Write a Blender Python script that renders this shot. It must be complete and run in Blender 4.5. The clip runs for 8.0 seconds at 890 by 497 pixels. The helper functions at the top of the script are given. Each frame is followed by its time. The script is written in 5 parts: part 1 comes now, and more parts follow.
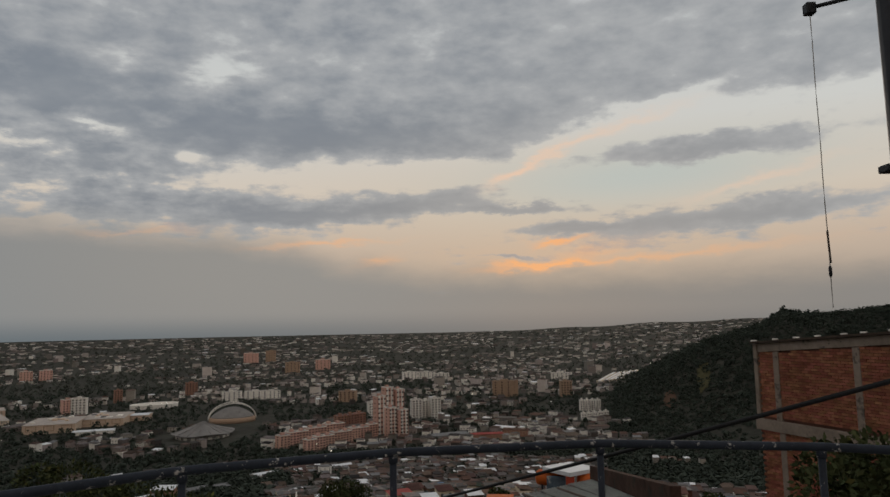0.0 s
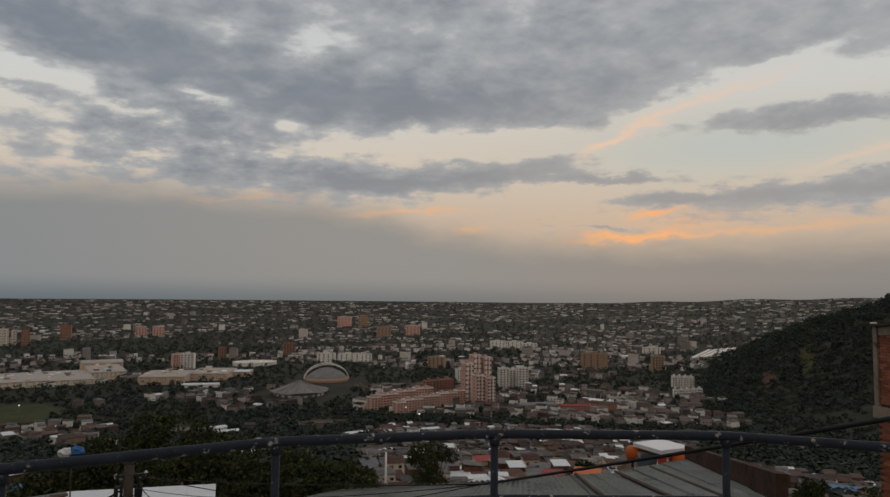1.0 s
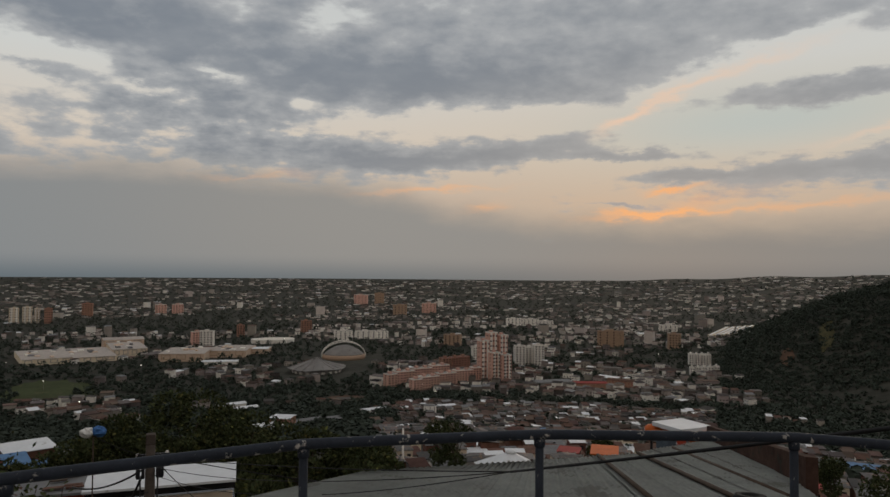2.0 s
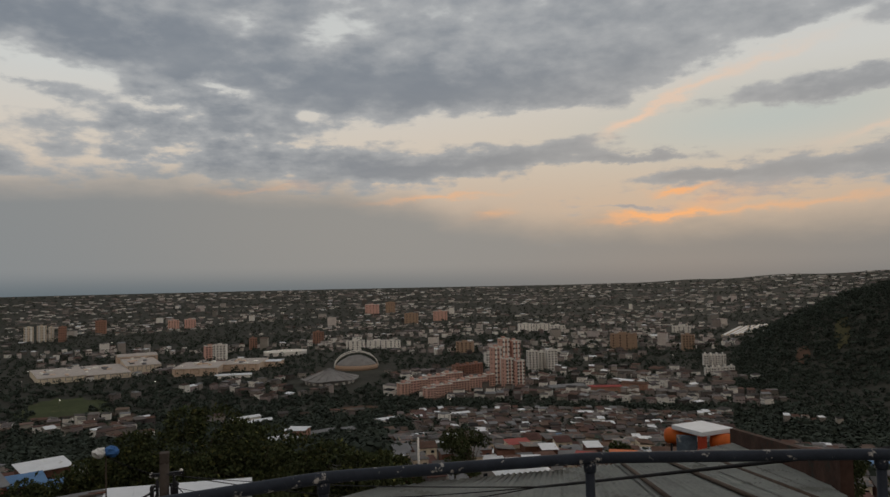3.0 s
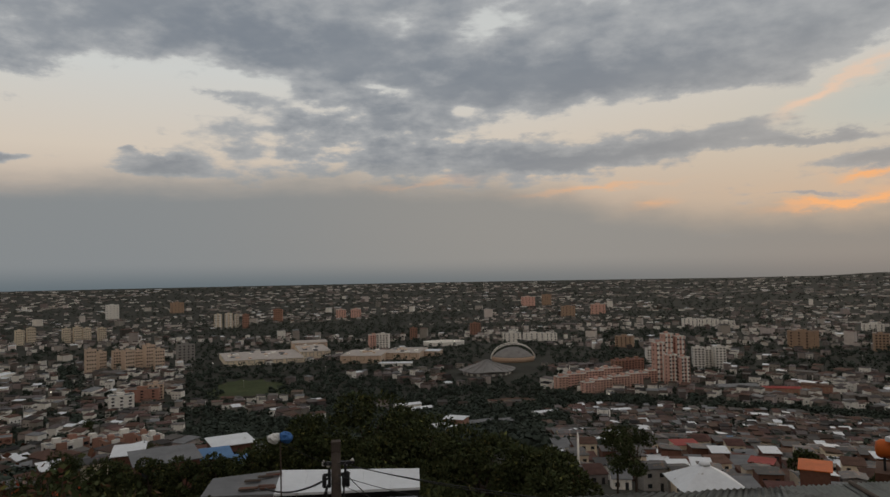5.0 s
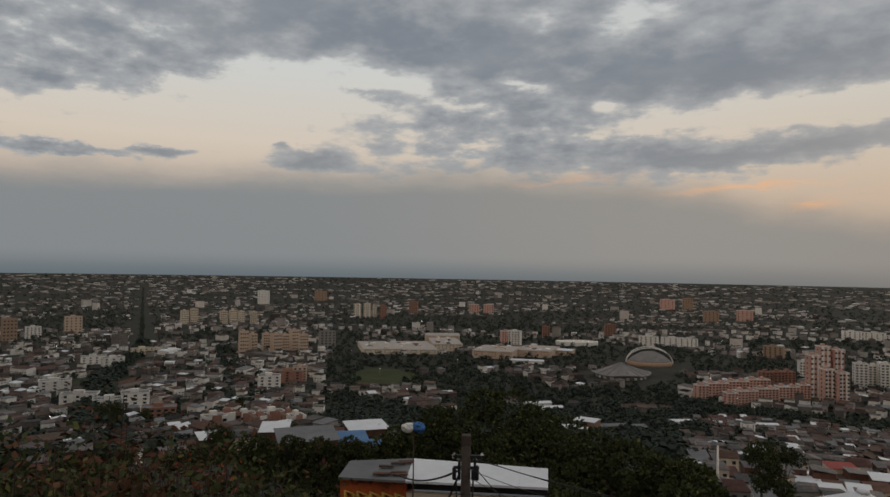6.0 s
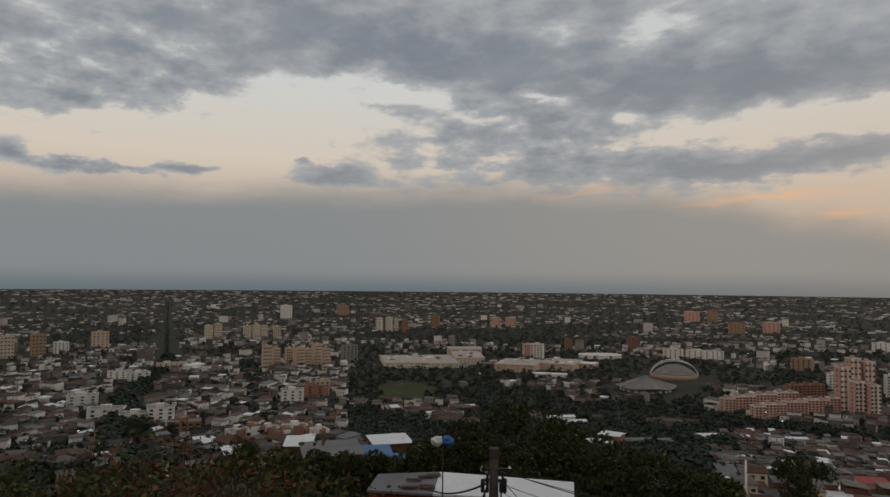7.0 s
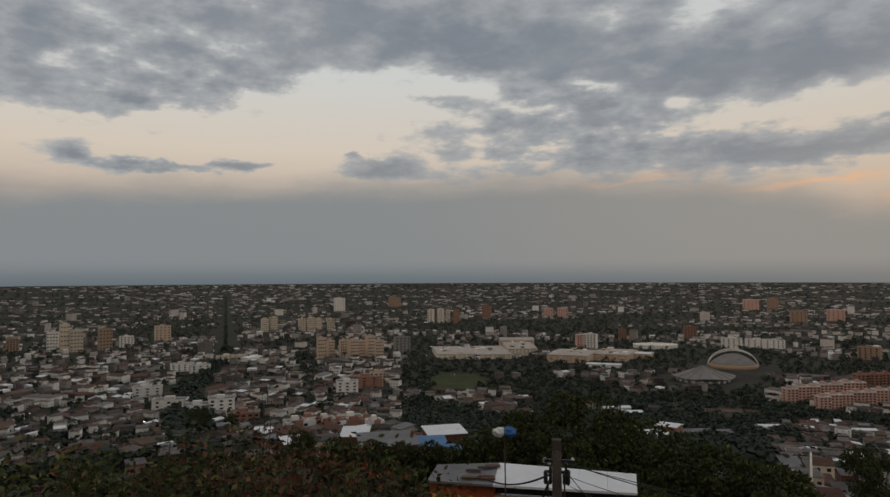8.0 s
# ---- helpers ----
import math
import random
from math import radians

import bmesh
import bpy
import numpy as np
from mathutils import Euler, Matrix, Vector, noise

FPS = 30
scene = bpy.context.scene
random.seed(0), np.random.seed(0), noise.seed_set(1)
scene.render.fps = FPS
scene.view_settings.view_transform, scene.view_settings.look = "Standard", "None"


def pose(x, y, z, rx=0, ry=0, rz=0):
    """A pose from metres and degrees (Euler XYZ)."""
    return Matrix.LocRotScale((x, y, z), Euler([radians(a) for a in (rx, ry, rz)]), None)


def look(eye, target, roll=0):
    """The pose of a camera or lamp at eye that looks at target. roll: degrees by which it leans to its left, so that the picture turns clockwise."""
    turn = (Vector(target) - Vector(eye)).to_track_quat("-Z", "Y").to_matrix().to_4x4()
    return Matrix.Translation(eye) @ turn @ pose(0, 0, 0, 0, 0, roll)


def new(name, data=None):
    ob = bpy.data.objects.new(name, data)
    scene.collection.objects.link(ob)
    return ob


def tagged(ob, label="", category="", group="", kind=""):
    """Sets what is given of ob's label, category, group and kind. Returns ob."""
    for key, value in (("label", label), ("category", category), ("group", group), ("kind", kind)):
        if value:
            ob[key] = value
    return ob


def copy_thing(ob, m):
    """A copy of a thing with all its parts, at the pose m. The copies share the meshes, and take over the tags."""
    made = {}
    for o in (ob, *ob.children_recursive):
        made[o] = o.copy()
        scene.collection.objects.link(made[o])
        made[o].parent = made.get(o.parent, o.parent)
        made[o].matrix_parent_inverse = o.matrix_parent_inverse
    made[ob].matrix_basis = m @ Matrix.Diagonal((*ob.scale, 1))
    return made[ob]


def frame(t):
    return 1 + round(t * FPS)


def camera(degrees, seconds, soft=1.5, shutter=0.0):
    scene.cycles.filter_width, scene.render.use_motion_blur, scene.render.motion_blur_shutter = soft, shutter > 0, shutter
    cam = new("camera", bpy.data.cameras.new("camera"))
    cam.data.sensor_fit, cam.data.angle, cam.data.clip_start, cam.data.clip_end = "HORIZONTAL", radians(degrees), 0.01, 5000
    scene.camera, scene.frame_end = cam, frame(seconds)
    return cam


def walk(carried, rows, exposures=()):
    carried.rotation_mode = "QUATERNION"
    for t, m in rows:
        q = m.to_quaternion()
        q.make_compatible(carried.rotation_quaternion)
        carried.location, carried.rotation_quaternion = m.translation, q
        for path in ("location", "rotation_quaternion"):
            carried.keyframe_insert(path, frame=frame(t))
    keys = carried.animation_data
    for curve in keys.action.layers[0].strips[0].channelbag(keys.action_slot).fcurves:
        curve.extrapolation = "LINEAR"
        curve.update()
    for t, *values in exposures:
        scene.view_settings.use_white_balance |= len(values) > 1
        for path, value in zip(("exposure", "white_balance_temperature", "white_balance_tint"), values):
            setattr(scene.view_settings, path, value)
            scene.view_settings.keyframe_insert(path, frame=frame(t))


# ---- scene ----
cam = camera(65.6, 8.0)
PATH = [
    (0, (0.820, 0.886, 130.577), (0.8014, 2.8740, 130.7964), -1.09),
    (0.5, (0.814, 1.067, 130.598), (0.6609, 3.0536, 130.7716), 0.32),
    (1, (0.712, 1.213, 130.593), (0.4328, 3.1890, 130.7249), 0.63),
    (1.5, (0.610, 1.368, 130.641), (0.3186, 3.3441, 130.7366), -0.07),
    (2, (0.548, 1.514, 130.644), (0.2240, 3.4862, 130.7115), 0.53),
    (3.3, (0.339, 1.980, 130.634), (-0.0142, 3.9461, 130.7263), -1.36),
    (3.5, (0.289, 2.060, 130.633), (-0.0820, 4.0235, 130.7114), -0.76),
    (4, (-0.059, 2.600, 130.569), (-0.5345, 4.5397, 130.6814), -0.06),
    (5.3, (-0.597, 3.361, 130.436), (-1.5031, 5.1429, 130.4930), -0.58),
    (5.5, (-0.588, 3.352, 130.438), (-1.5839, 5.0854, 130.4931), 0.20),
    (6, (-0.517, 3.192, 130.508), (-1.6375, 4.8480, 130.5738), 0.98),
    (6.5, (-0.316, 2.611, 130.618), (-1.5008, 4.2186, 130.7292), -1.43),
    (7, (-0.339, 2.667, 130.602), (-1.5088, 4.2860, 130.7054), 0.57),
    (7.5, (-0.485, 2.747, 130.559), (-1.6826, 4.3480, 130.6224), 1.36),
    (8, (-0.571, 2.602, 130.592), (-1.8557, 4.1328, 130.6699), -0.26),
]
walk(cam, [(t, look(eye, target, roll)) for t, eye, target, roll in PATH])

# world, sky and light -------------------------------------------------------
EYE = (0.0, 2.5, 130.6)          # middle of the walk, above the plain at z = 0


def build_world():
    w = bpy.data.worlds.new("dusk_sky")
    w.use_nodes = True
    nt = w.node_tree
    nt.nodes.clear()
    N, L = nt.nodes.new, nt.links.new

    def put(sock, v):
        if isinstance(v, (int, float)):
            sock.default_value = v
        elif isinstance(v, tuple):
            sock.default_value = (*v, 1.0) if sock.type == "RGBA" else v
        else:
            L(v, sock)

    def mth(op, a, b=0.0, c=0.0, clamp=False):
        n = N("ShaderNodeMath")
        n.operation, n.use_clamp = op, clamp
        for s, v in zip(n.inputs, (a, b, c)):
            put(s, v)
        return n.outputs[0]

    def mix(f, a, b):
        n = N("ShaderNodeMix")
        n.data_type = "RGBA"
        put(n.inputs[0], f), put(n.inputs[6], a), put(n.inputs[7], b)
        return n.outputs[2]

    def step(v, lo, hi):
        n = N("ShaderNodeMapRange")
        n.interpolation_type = "SMOOTHSTEP"
        put(n.inputs[0], v), put(n.inputs[1], lo), put(n.inputs[2], hi)
        return n.outputs[0]

    def noise_at(vec, scale, detail=5.0, rough=0.55):
        n = N("ShaderNodeTexNoise")
        put(n.inputs["Vector"], vec)
        n.inputs["Scale"].default_value, n.inputs["Detail"].default_value, n.inputs["Roughness"].default_value = scale, detail, rough
        return n.outputs[0]

    def comb(x, y, z=0.0):
        n = N("ShaderNodeCombineXYZ")
        for s, v in zip(n.inputs, (x, y, z)):
            put(s, v)
        return n.outputs[0]

    tc = N("ShaderNodeTexCoord").outputs["Generated"]
    sep = N("ShaderNodeSeparateXYZ")
    L(tc, sep.inputs[0])
    x, y, z = sep.outputs
    az = mth("MULTIPLY", mth("ARCTAN2", x, y), 57.29578)
    el = mth("MULTIPLY", mth("ARCSINE", z), 57.29578)

    # the cloud layer seen in perspective: plane coordinates, squeezed towards the horizon
    inv = mth("DIVIDE", 1.0, mth("ADD", mth("MAXIMUM", z, 0.0), 0.10))
    plane = comb(mth("MULTIPLY", x, inv), mth("MULTIPLY", y, inv))
    fine = noise_at(plane, 4.6, 7.0, 0.58)
    cells = noise_at(comb(mth("MULTIPLY", az, 0.30), mth("MULTIPLY", el, 0.62), 1.3), 1.0, 5.0, 0.55)
    broad = noise_at(plane, 1.3, 4.0, 0.5)
    stretch = comb(mth("MULTIPLY", az, 0.055), mth("MULTIPLY", el, 0.24), 3.7)
    streak = noise_at(stretch, 2.2, 6.0, 0.58)
    warp_a = mth("MULTIPLY", mth("SUBTRACT", noise_at(comb(mth("MULTIPLY", az, 0.12), mth("MULTIPLY", el, 0.5), 5.2), 2.0, 4.0, 0.6), 0.5), 4.5)
    warp_e = mth("MULTIPLY", mth("SUBTRACT", noise_at(comb(mth("MULTIPLY", az, 0.16), mth("MULTIPLY", el, 0.4), 9.1), 2.0, 5.0, 0.62), 0.5), 2.2)
    azw, elw = mth("ADD", az, warp_a), mth("ADD", el, warp_e)

    def along(rows, lo=-75.0, hi=30.0, top=25.0):
        """A height in degrees that changes with the azimuth."""
        n = N("ShaderNodeValToRGB")
        k = N("ShaderNodeMapRange")
        put(k.inputs[0], az), put(k.inputs[1], lo), put(k.inputs[2], hi)
        L(k.outputs[0], n.inputs[0])
        n.color_ramp.interpolation = "EASE"
        for i, (a, e) in enumerate(rows):
            p = (a - lo) / (hi - lo)
            q = n.color_ramp.elements[i] if i < 2 else n.color_ramp.elements.new(p)
            q.position = p if i != 1 else 1.0
            q.color = (e / top, e / top, e / top, 1)
        return mth("MULTIPLY", n.outputs[0], top)

    def blob(a0, e0, wa, we, tilt=0.0, hard=1.0, warped=True):
        """A soft ellipse on the sky, in degrees."""
        da = mth("SUBTRACT", azw if warped else az, a0)
        de = mth("SUBTRACT", elw if warped else el, e0)
        c, s = math.cos(radians(tilt)), math.sin(radians(tilt))
        u = mth("DIVIDE", mth("ADD", mth("MULTIPLY", da, c), mth("MULTIPLY", de, s)), wa)
        v = mth("DIVIDE", mth("SUBTRACT", mth("MULTIPLY", de, c), mth("MULTIPLY", da, s)), we)
        d2 = mth("ADD", mth("MULTIPLY", u, u), mth("MULTIPLY", v, v))
        return mth("MULTIPLY", mth("EXPONENT", mth("MULTIPLY", d2, -1.0)), hard)

    def total(rows):
        out = None
        for r in rows:
            b = blob(*r)
            out = b if out is None else mth("ADD", out, b)
        return out

    # clear air: pale cream low down, bluish grey higher, orange round the hidden sun
    ramp = N("ShaderNodeValToRGB")
    L(mth("DIVIDE", el, 40.0), ramp.inputs[0])
    ramp.color_ramp.elements[0].position, ramp.color_ramp.elements[0].color = 0.0, (*SKY_LOW, 1)
    ramp.color_ramp.elements[1].position, ramp.color_ramp.elements[1].color = 1.0, (*SKY_TOP, 1)
    for p, c in ((0.15, SKY_PEACH), (0.25, SKY_CREAM), (0.40, SKY_PALE)):
        e = ramp.color_ramp.elements.new(p)
        e.color = (*c, 1)
    near_sun = total([(9.5, 7.0, 24.0, 8.0, 0, 1.0, False)])
    air = mix(mth("MULTIPLY", near_sun, 0.45, 0, True), ramp.outputs[0], SKY_GOLD)
    air = mix(mth("MULTIPLY", blob(16, 11.6, 14, 2.6, 2, 0.9, False), 1.0, 0, True), air, SKY_GREEN)

    # cloud cover: a broken deck above, whose lower edge rises and falls along the horizon
    edge = along([(-75, 12.0), (30, 17.0), (-62, 12.2), (-54, 14.3), (-50, 16.2), (-44, 16.6), (-37, 15.8), (-32, 12.6), (-25, 12.6), (-15, 13.2), (-5, 14.0), (2, 13.6), (6, 14.0), (11, 16.0), (17, 17.2)])
    rough = mth("ADD", mth("MULTIPLY", mth("SUBTRACT", fine, 0.5), 1.15), mth("MULTIPLY", mth("SUBTRACT", cells, 0.5), 1.7))
    cover = mth("MULTIPLY_ADD", step(mth("SUBTRACT", elw, edge), -1.0, 1.3), 0.80, -0.40)
    cover = mth("ADD", cover, mth("MULTIPLY", rough, mth("ADD", 0.85, mth("ADD", blob(-62, 15, 13, 7, 0, 0.6, False), blob(-29, 11.5, 11, 4, 0, 0.75, False)))))
    cover = mth("ADD", cover, total([
        (-28, 10.7, 13.0, 2.3, 0, 0.80), (-17, 9.6, 6.0, 0.9, 0, 0.5), (-27, 9.1, 14.0, 1.2, 0, 0.5), (-40.6, 14.2, 3.2, 0.6, 0, 0.75), (-36, 13.0, 3.5, 1.4, 0, 0.4), (-3, 10.0, 9.0, 1.25, 4, 0.85), (6, 9.45, 5.0, 0.4, 0, 0.8), (-12, 8.8, 7.0, 1.0, 6, 0.8),
        (20, 13.3, 10.0, 0.95, 2, 1.1), (17, 7.6, 9.0, 1.3, 2, 0.9), (10.5, 7.7, 4.0, 0.4, 4, 0.7), (26, 8.2, 6.0, 1.0, 0, 0.9), (5.3, 5.45, 3.0, 0.25, 0, 0.8)]))
    cover = mth("ADD", cover, total([
        (-68.4, 9.2, 1.5, 0.8, 0, 1.2, False), (-63, 8.45, 5.5, 0.42, -1, 1.25), (-57, 8.85, 2.6, 0.3, 0, 0.9), (-45.6, 8.8, 3.4, 0.75, 0, 1.15), (-47.3, 9.8, 0.8, 0.3, 0, 0.6),
        (-40, 19.5, 12, 2.6, -6, 0.45, False), (-16, 15.6, 13, 2.2, -4, 0.5, False), (-3, 16.4, 10, 1.6, 6, 0.3, False)]))
    cover = mth("SUBTRACT", cover, total([
        (-19, 20.2, 2.3, 1.5, 30, 0.62), (-26.2, 20.4, 1.8, 0.9, 0, 0.5), (-27.4, 15.2, 2.2, 0.6, -14, 0.75), (-32.7, 13.5, 2.6, 0.5, 4, 0.6), (-21.2, 13.4, 1.0, 0.45, 0, 0.8, False),
        (-17.5, 11.8, 3.0, 0.6, 6, 0.6), (-24, 11.0, 2.0, 0.5, 0, 0.45), (-5.2, 12.7, 6.0, 0.6, 4, 0.8), (-50, 12.5, 7.0, 2.6, 10, 0.45), (-34, 9.3, 3.0, 0.35, 0, 0.4), (13, 15.3, 9.0, 0.55, 17, 0.95), (13, 11.3, 7.0, 1.4, 0, 0.5)]))
    thick = step(cover, -0.22, 0.26)
    deep = step(mth("ADD", cover, mth("MULTIPLY", mth("SUBTRACT", broad, 0.5), 0.9)), -0.02, 0.95)
    shade = mth("ADD", mth("MULTIPLY", fine, 0.45), mth("MULTIPLY", broad, 0.55))
    bright = mth("ADD", mth("MULTIPLY", mth("SUBTRACT", 1.0, deep), 0.75), mth("MULTIPLY", step(shade, 0.42, 0.72), 0.30), 0, True)
    cloud = mix(bright, mix(step(az, -12.0, 18.0), CLOUD_DARK, CLOUD_DARK_SUN), CLOUD_LIGHT)
    warm = total([(9, 8, 30, 7, 0, 0.60, False), (-52, 9, 18, 4, 0, 0.30, False)])
    cloud = mix(mth("MULTIPLY", warm, 1.0, 0, True), cloud, CLOUD_WARM)
    sky = mix(thick, air, cloud)

    # haze bank over the plain
    low = mth("ADD", el, mth("ADD", mth("MULTIPLY", mth("SUBTRACT", streak, 0.5), 1.6), mth("MULTIPLY", mth("SUBTRACT", cells, 0.5), 1.2)))
    side = step(az, -50.0, 12.0)
    haze_col = mix(side, HAZE_COOL, HAZE_WARM)
    haze_col = mix(blob(-16, 4, 20, 9, 0, 0.85, False), haze_col, HAZE_MID)
    haze_col = mix(step(el, -0.9, 1.4), mix(side, HAZE_FOOT_COOL, HAZE_FOOT_WARM), haze_col)
    bank = along([(-75, 6.8), (30, 3.7), (-57, 7.4), (-45, 8.0), (-30, 8.3), (-20, 7.9), (-14, 6.9), (-8, 5.2), (-2, 4.3), (10, 4.0), (20, 3.9)])
    hz = mth("SUBTRACT", 1.0, step(mth("SUBTRACT", low, bank), -2.1, 1.4))
    sky = mix(mth("MULTIPLY", hz, 0.96), sky, haze_col)

    # the glowing streaks above the hidden sun
    glow = total([(8.9, 6.65, 1.7, 0.26, 3, 1.0), (7.4, 4.72, 4.0, 0.28, 2, 1.0), (16, 5.05, 9.0, 0.30, 4, 0.42), (11, 5.6, 3.0, 0.5, 10, 0.35), (9, 5.6, 9, 1.2, 0, 0.10),
                  (-10.5, 6.75, 4.5, 0.25, 3, 0.5), (-6.2, 5.4, 1.3, 0.45, 8, 0.45), (-24, 7.6, 4, 0.25, 3, 0.2)])
    sky = mix(mth("MULTIPLY", glow, 1.0, 0, True), sky, SKY_ORANGE)
    rim = total([(5.4, 12.3, 2.0, 0.40, 24, 0.75), (9.0, 13.9, 3.2, 0.36, 24, 0.62), (14.5, 15.7, 4.5, 0.40, 12, 0.42), (24, 10.5, 5, 0.35, 12, 0.45)])
    sky = mix(mth("MULTIPLY", rim, 1.0, 0, True), sky, SKY_ROSE)

    # the sky opposite the sunset is paler, thin cloud still catching the last light; a little true sky light goes into all of it
    east = step(mth("ABSOLUTE", az), 92.0, 150.0)
    sky = mix(east, sky, mix(step(shade, 0.40, 0.80), EAST_LOW, EAST_HIGH))
    nish = N("ShaderNodeTexSky")
    nish.sky_type, nish.sun_disc, nish.sun_elevation, nish.sun_rotation = "NISHITA", False, radians(4.0), radians(9.0)
    both = N("ShaderNodeMix")
    both.data_type, both.blend_type = "RGBA", "ADD"
    both.inputs[0].default_value = 0.0006
    L(sky, both.inputs[6]), L(nish.outputs[0], both.inputs[7])
    bg = N("ShaderNodeBackground")
    L(both.outputs[2], bg.inputs[0])
    bg.inputs[1].default_value = 1.0
    out = N("ShaderNodeOutputWorld")
    L(bg.outputs[0], out.inputs[0])
    scene.world = w


SKY_LOW, SKY_PEACH, SKY_CREAM, SKY_PALE, SKY_TOP = (0.28, 0.245, 0.215), (0.52, 0.42, 0.34), (0.64, 0.56, 0.47), (0.60, 0.61, 0.59), (0.42, 0.46, 0.50)
SKY_GOLD, SKY_GREEN, SKY_ORANGE, SKY_ROSE = (0.62, 0.48, 0.34), (0.48, 0.52, 0.49), (0.88, 0.44, 0.20), (0.80, 0.56, 0.41)
CLOUD_DARK, CLOUD_DARK_SUN, CLOUD_LIGHT, CLOUD_WARM = (0.198, 0.224, 0.260), (0.255, 0.274, 0.297), (0.45, 0.458, 0.462), (0.36, 0.335, 0.310)
HAZE_COOL, HAZE_MID, HAZE_WARM, HAZE_FOOT_COOL, HAZE_FOOT_WARM = (0.226, 0.245, 0.256), (0.290, 0.279, 0.261), (0.244, 0.234, 0.220), (0.118, 0.150, 0.170), (0.180, 0.186, 0.184)
EAST_LOW, EAST_HIGH = (0.46, 0.41, 0.37), (0.70, 0.62, 0.56)
build_world()

# the last light of a sun behind cloud, low over the plain
sun = new("sun", bpy.data.lights.new("sun", "SUN"))
sun.data.energy, sun.data.angle, sun.data.color = 0.25, radians(25), (1.0, 0.82, 0.65)
sun.matrix_world = look((math.sin(radians(9)), math.cos(radians(9)), 0.18), (0, 0, 0))

# materials ------------------------------------------------------------------


def material(name, base, rough=0.85, var=0.25, scale=1.0, bump=0.3, metal=0.0, tint=None, random_v=0.0, island=0.0, spots=None, fine=6.0):
    """A procedural surface: grain and stains at two scales, in metres. random_v varies it by object, island by piece."""
    m = bpy.data.materials.new(name)
    m.use_nodes = True
    nt = m.node_tree
    N, L = nt.nodes.new, nt.links.new
    b = nt.nodes["Principled BSDF"]
    b.inputs["Roughness"].default_value, b.inputs["Metallic"].default_value = rough, metal
    b.inputs["Specular IOR Level"].default_value = 0.5 if rough < 0.5 else 0.22 if rough < 0.9 else 0.08
    tc = N("ShaderNodeTexCoord").outputs["Object"]
    n1, n2 = N("ShaderNodeTexNoise"), N("ShaderNodeTexNoise")
    for n, s in ((n1, scale), (n2, scale * fine)):
        L(tc, n.inputs["Vector"])
        n.inputs["Scale"].default_value, n.inputs["Detail"].default_value, n.inputs["Roughness"].default_value = s, 5.0, 0.6
    dark = tuple(c * (1 - var) for c in base)
    light = tint or tuple(min(1.0, c * (1 + var)) for c in base)
    r = N("ShaderNodeValToRGB")
    add = N("ShaderNodeMath")
    add.operation = "MULTIPLY_ADD"
    L(n2.outputs[0], add.inputs[0])
    add.inputs[1].default_value = 0.4
    half = N("ShaderNodeMath")
    half.operation = "MULTIPLY"
    L(n1.outputs[0], half.inputs[0])
    half.inputs[1].default_value = 0.6
    L(half.outputs[0], add.inputs[2])
    L(add.outputs[0], r.inputs[0])
    r.color_ramp.elements[0].position, r.color_ramp.elements[0].color = 0.34, (*dark, 1)
    r.color_ramp.elements[1].position, r.color_ramp.elements[1].color = 0.66, (*light, 1)
    col = r.outputs[0]
    if spots:
        sp, amount, size = spots
        n3 = N("ShaderNodeTexNoise")
        L(tc, n3.inputs["Vector"])
        n3.inputs["Scale"].default_value, n3.inputs["Detail"].default_value, n3.inputs["Roughness"].default_value = size, 7.0, 0.7
        k = N("ShaderNodeMapRange")
        L(n3.outputs[0], k.inputs[0])
        k.inputs[1].default_value, k.inputs[2].default_value = 0.66 - amount, 0.70 - amount
        mx = N("ShaderNodeMix")
        mx.data_type = "RGBA"
        L(k.outputs[0], mx.inputs[0]), L(col, mx.inputs[6])
        mx.inputs[7].default_value = (*sp, 1)
        col = mx.outputs[2]
    if random_v or island:
        info = N("ShaderNodeObjectInfo") if random_v else N("ShaderNodeNewGeometry")
        sock = info.outputs["Random"] if random_v else info.outputs["Random Per Island"]
        amount = random_v or island
        h = N("ShaderNodeHueSaturation")
        k = N("ShaderNodeMapRange")
        L(sock, k.inputs[0])
        k.inputs[3].default_value, k.inputs[4].default_value = 1 - amount, 1 + amount
        L(k.outputs[0], h.inputs["Value"])
        k2 = N("ShaderNodeMapRange")
        w = N("ShaderNodeMath")
        w.operation = "FRACT"
        t = N("ShaderNodeMath")
        t.operation = "MULTIPLY"
        L(sock, t.inputs[0])
        t.inputs[1].default_value = 17.3
        L(t.outputs[0], w.inputs[0]), L(w.outputs[0], k2.inputs[0])
        k2.inputs[3].default_value, k2.inputs[4].default_value = 0.5 - 0.05 * amount, 0.5 + 0.05 * amount
        L(k2.outputs[0], h.inputs["Hue"])
        L(col, h.inputs["Color"])
        col = h.outputs[0]
    L(col, b.inputs["Base Color"])
    if bump:
        bp = N("ShaderNodeBump")
        bp.inputs["Strength"].default_value, bp.inputs["Distance"].default_value = bump, 0.02 / max(scale, 0.05)
        L(n2.outputs[0], bp.inputs["Height"])
        L(bp.outputs[0], b.inputs["Normal"])
    return m


M = {}


def mat(key, *a, **k):
    M[key] = material(key, *a, **k)


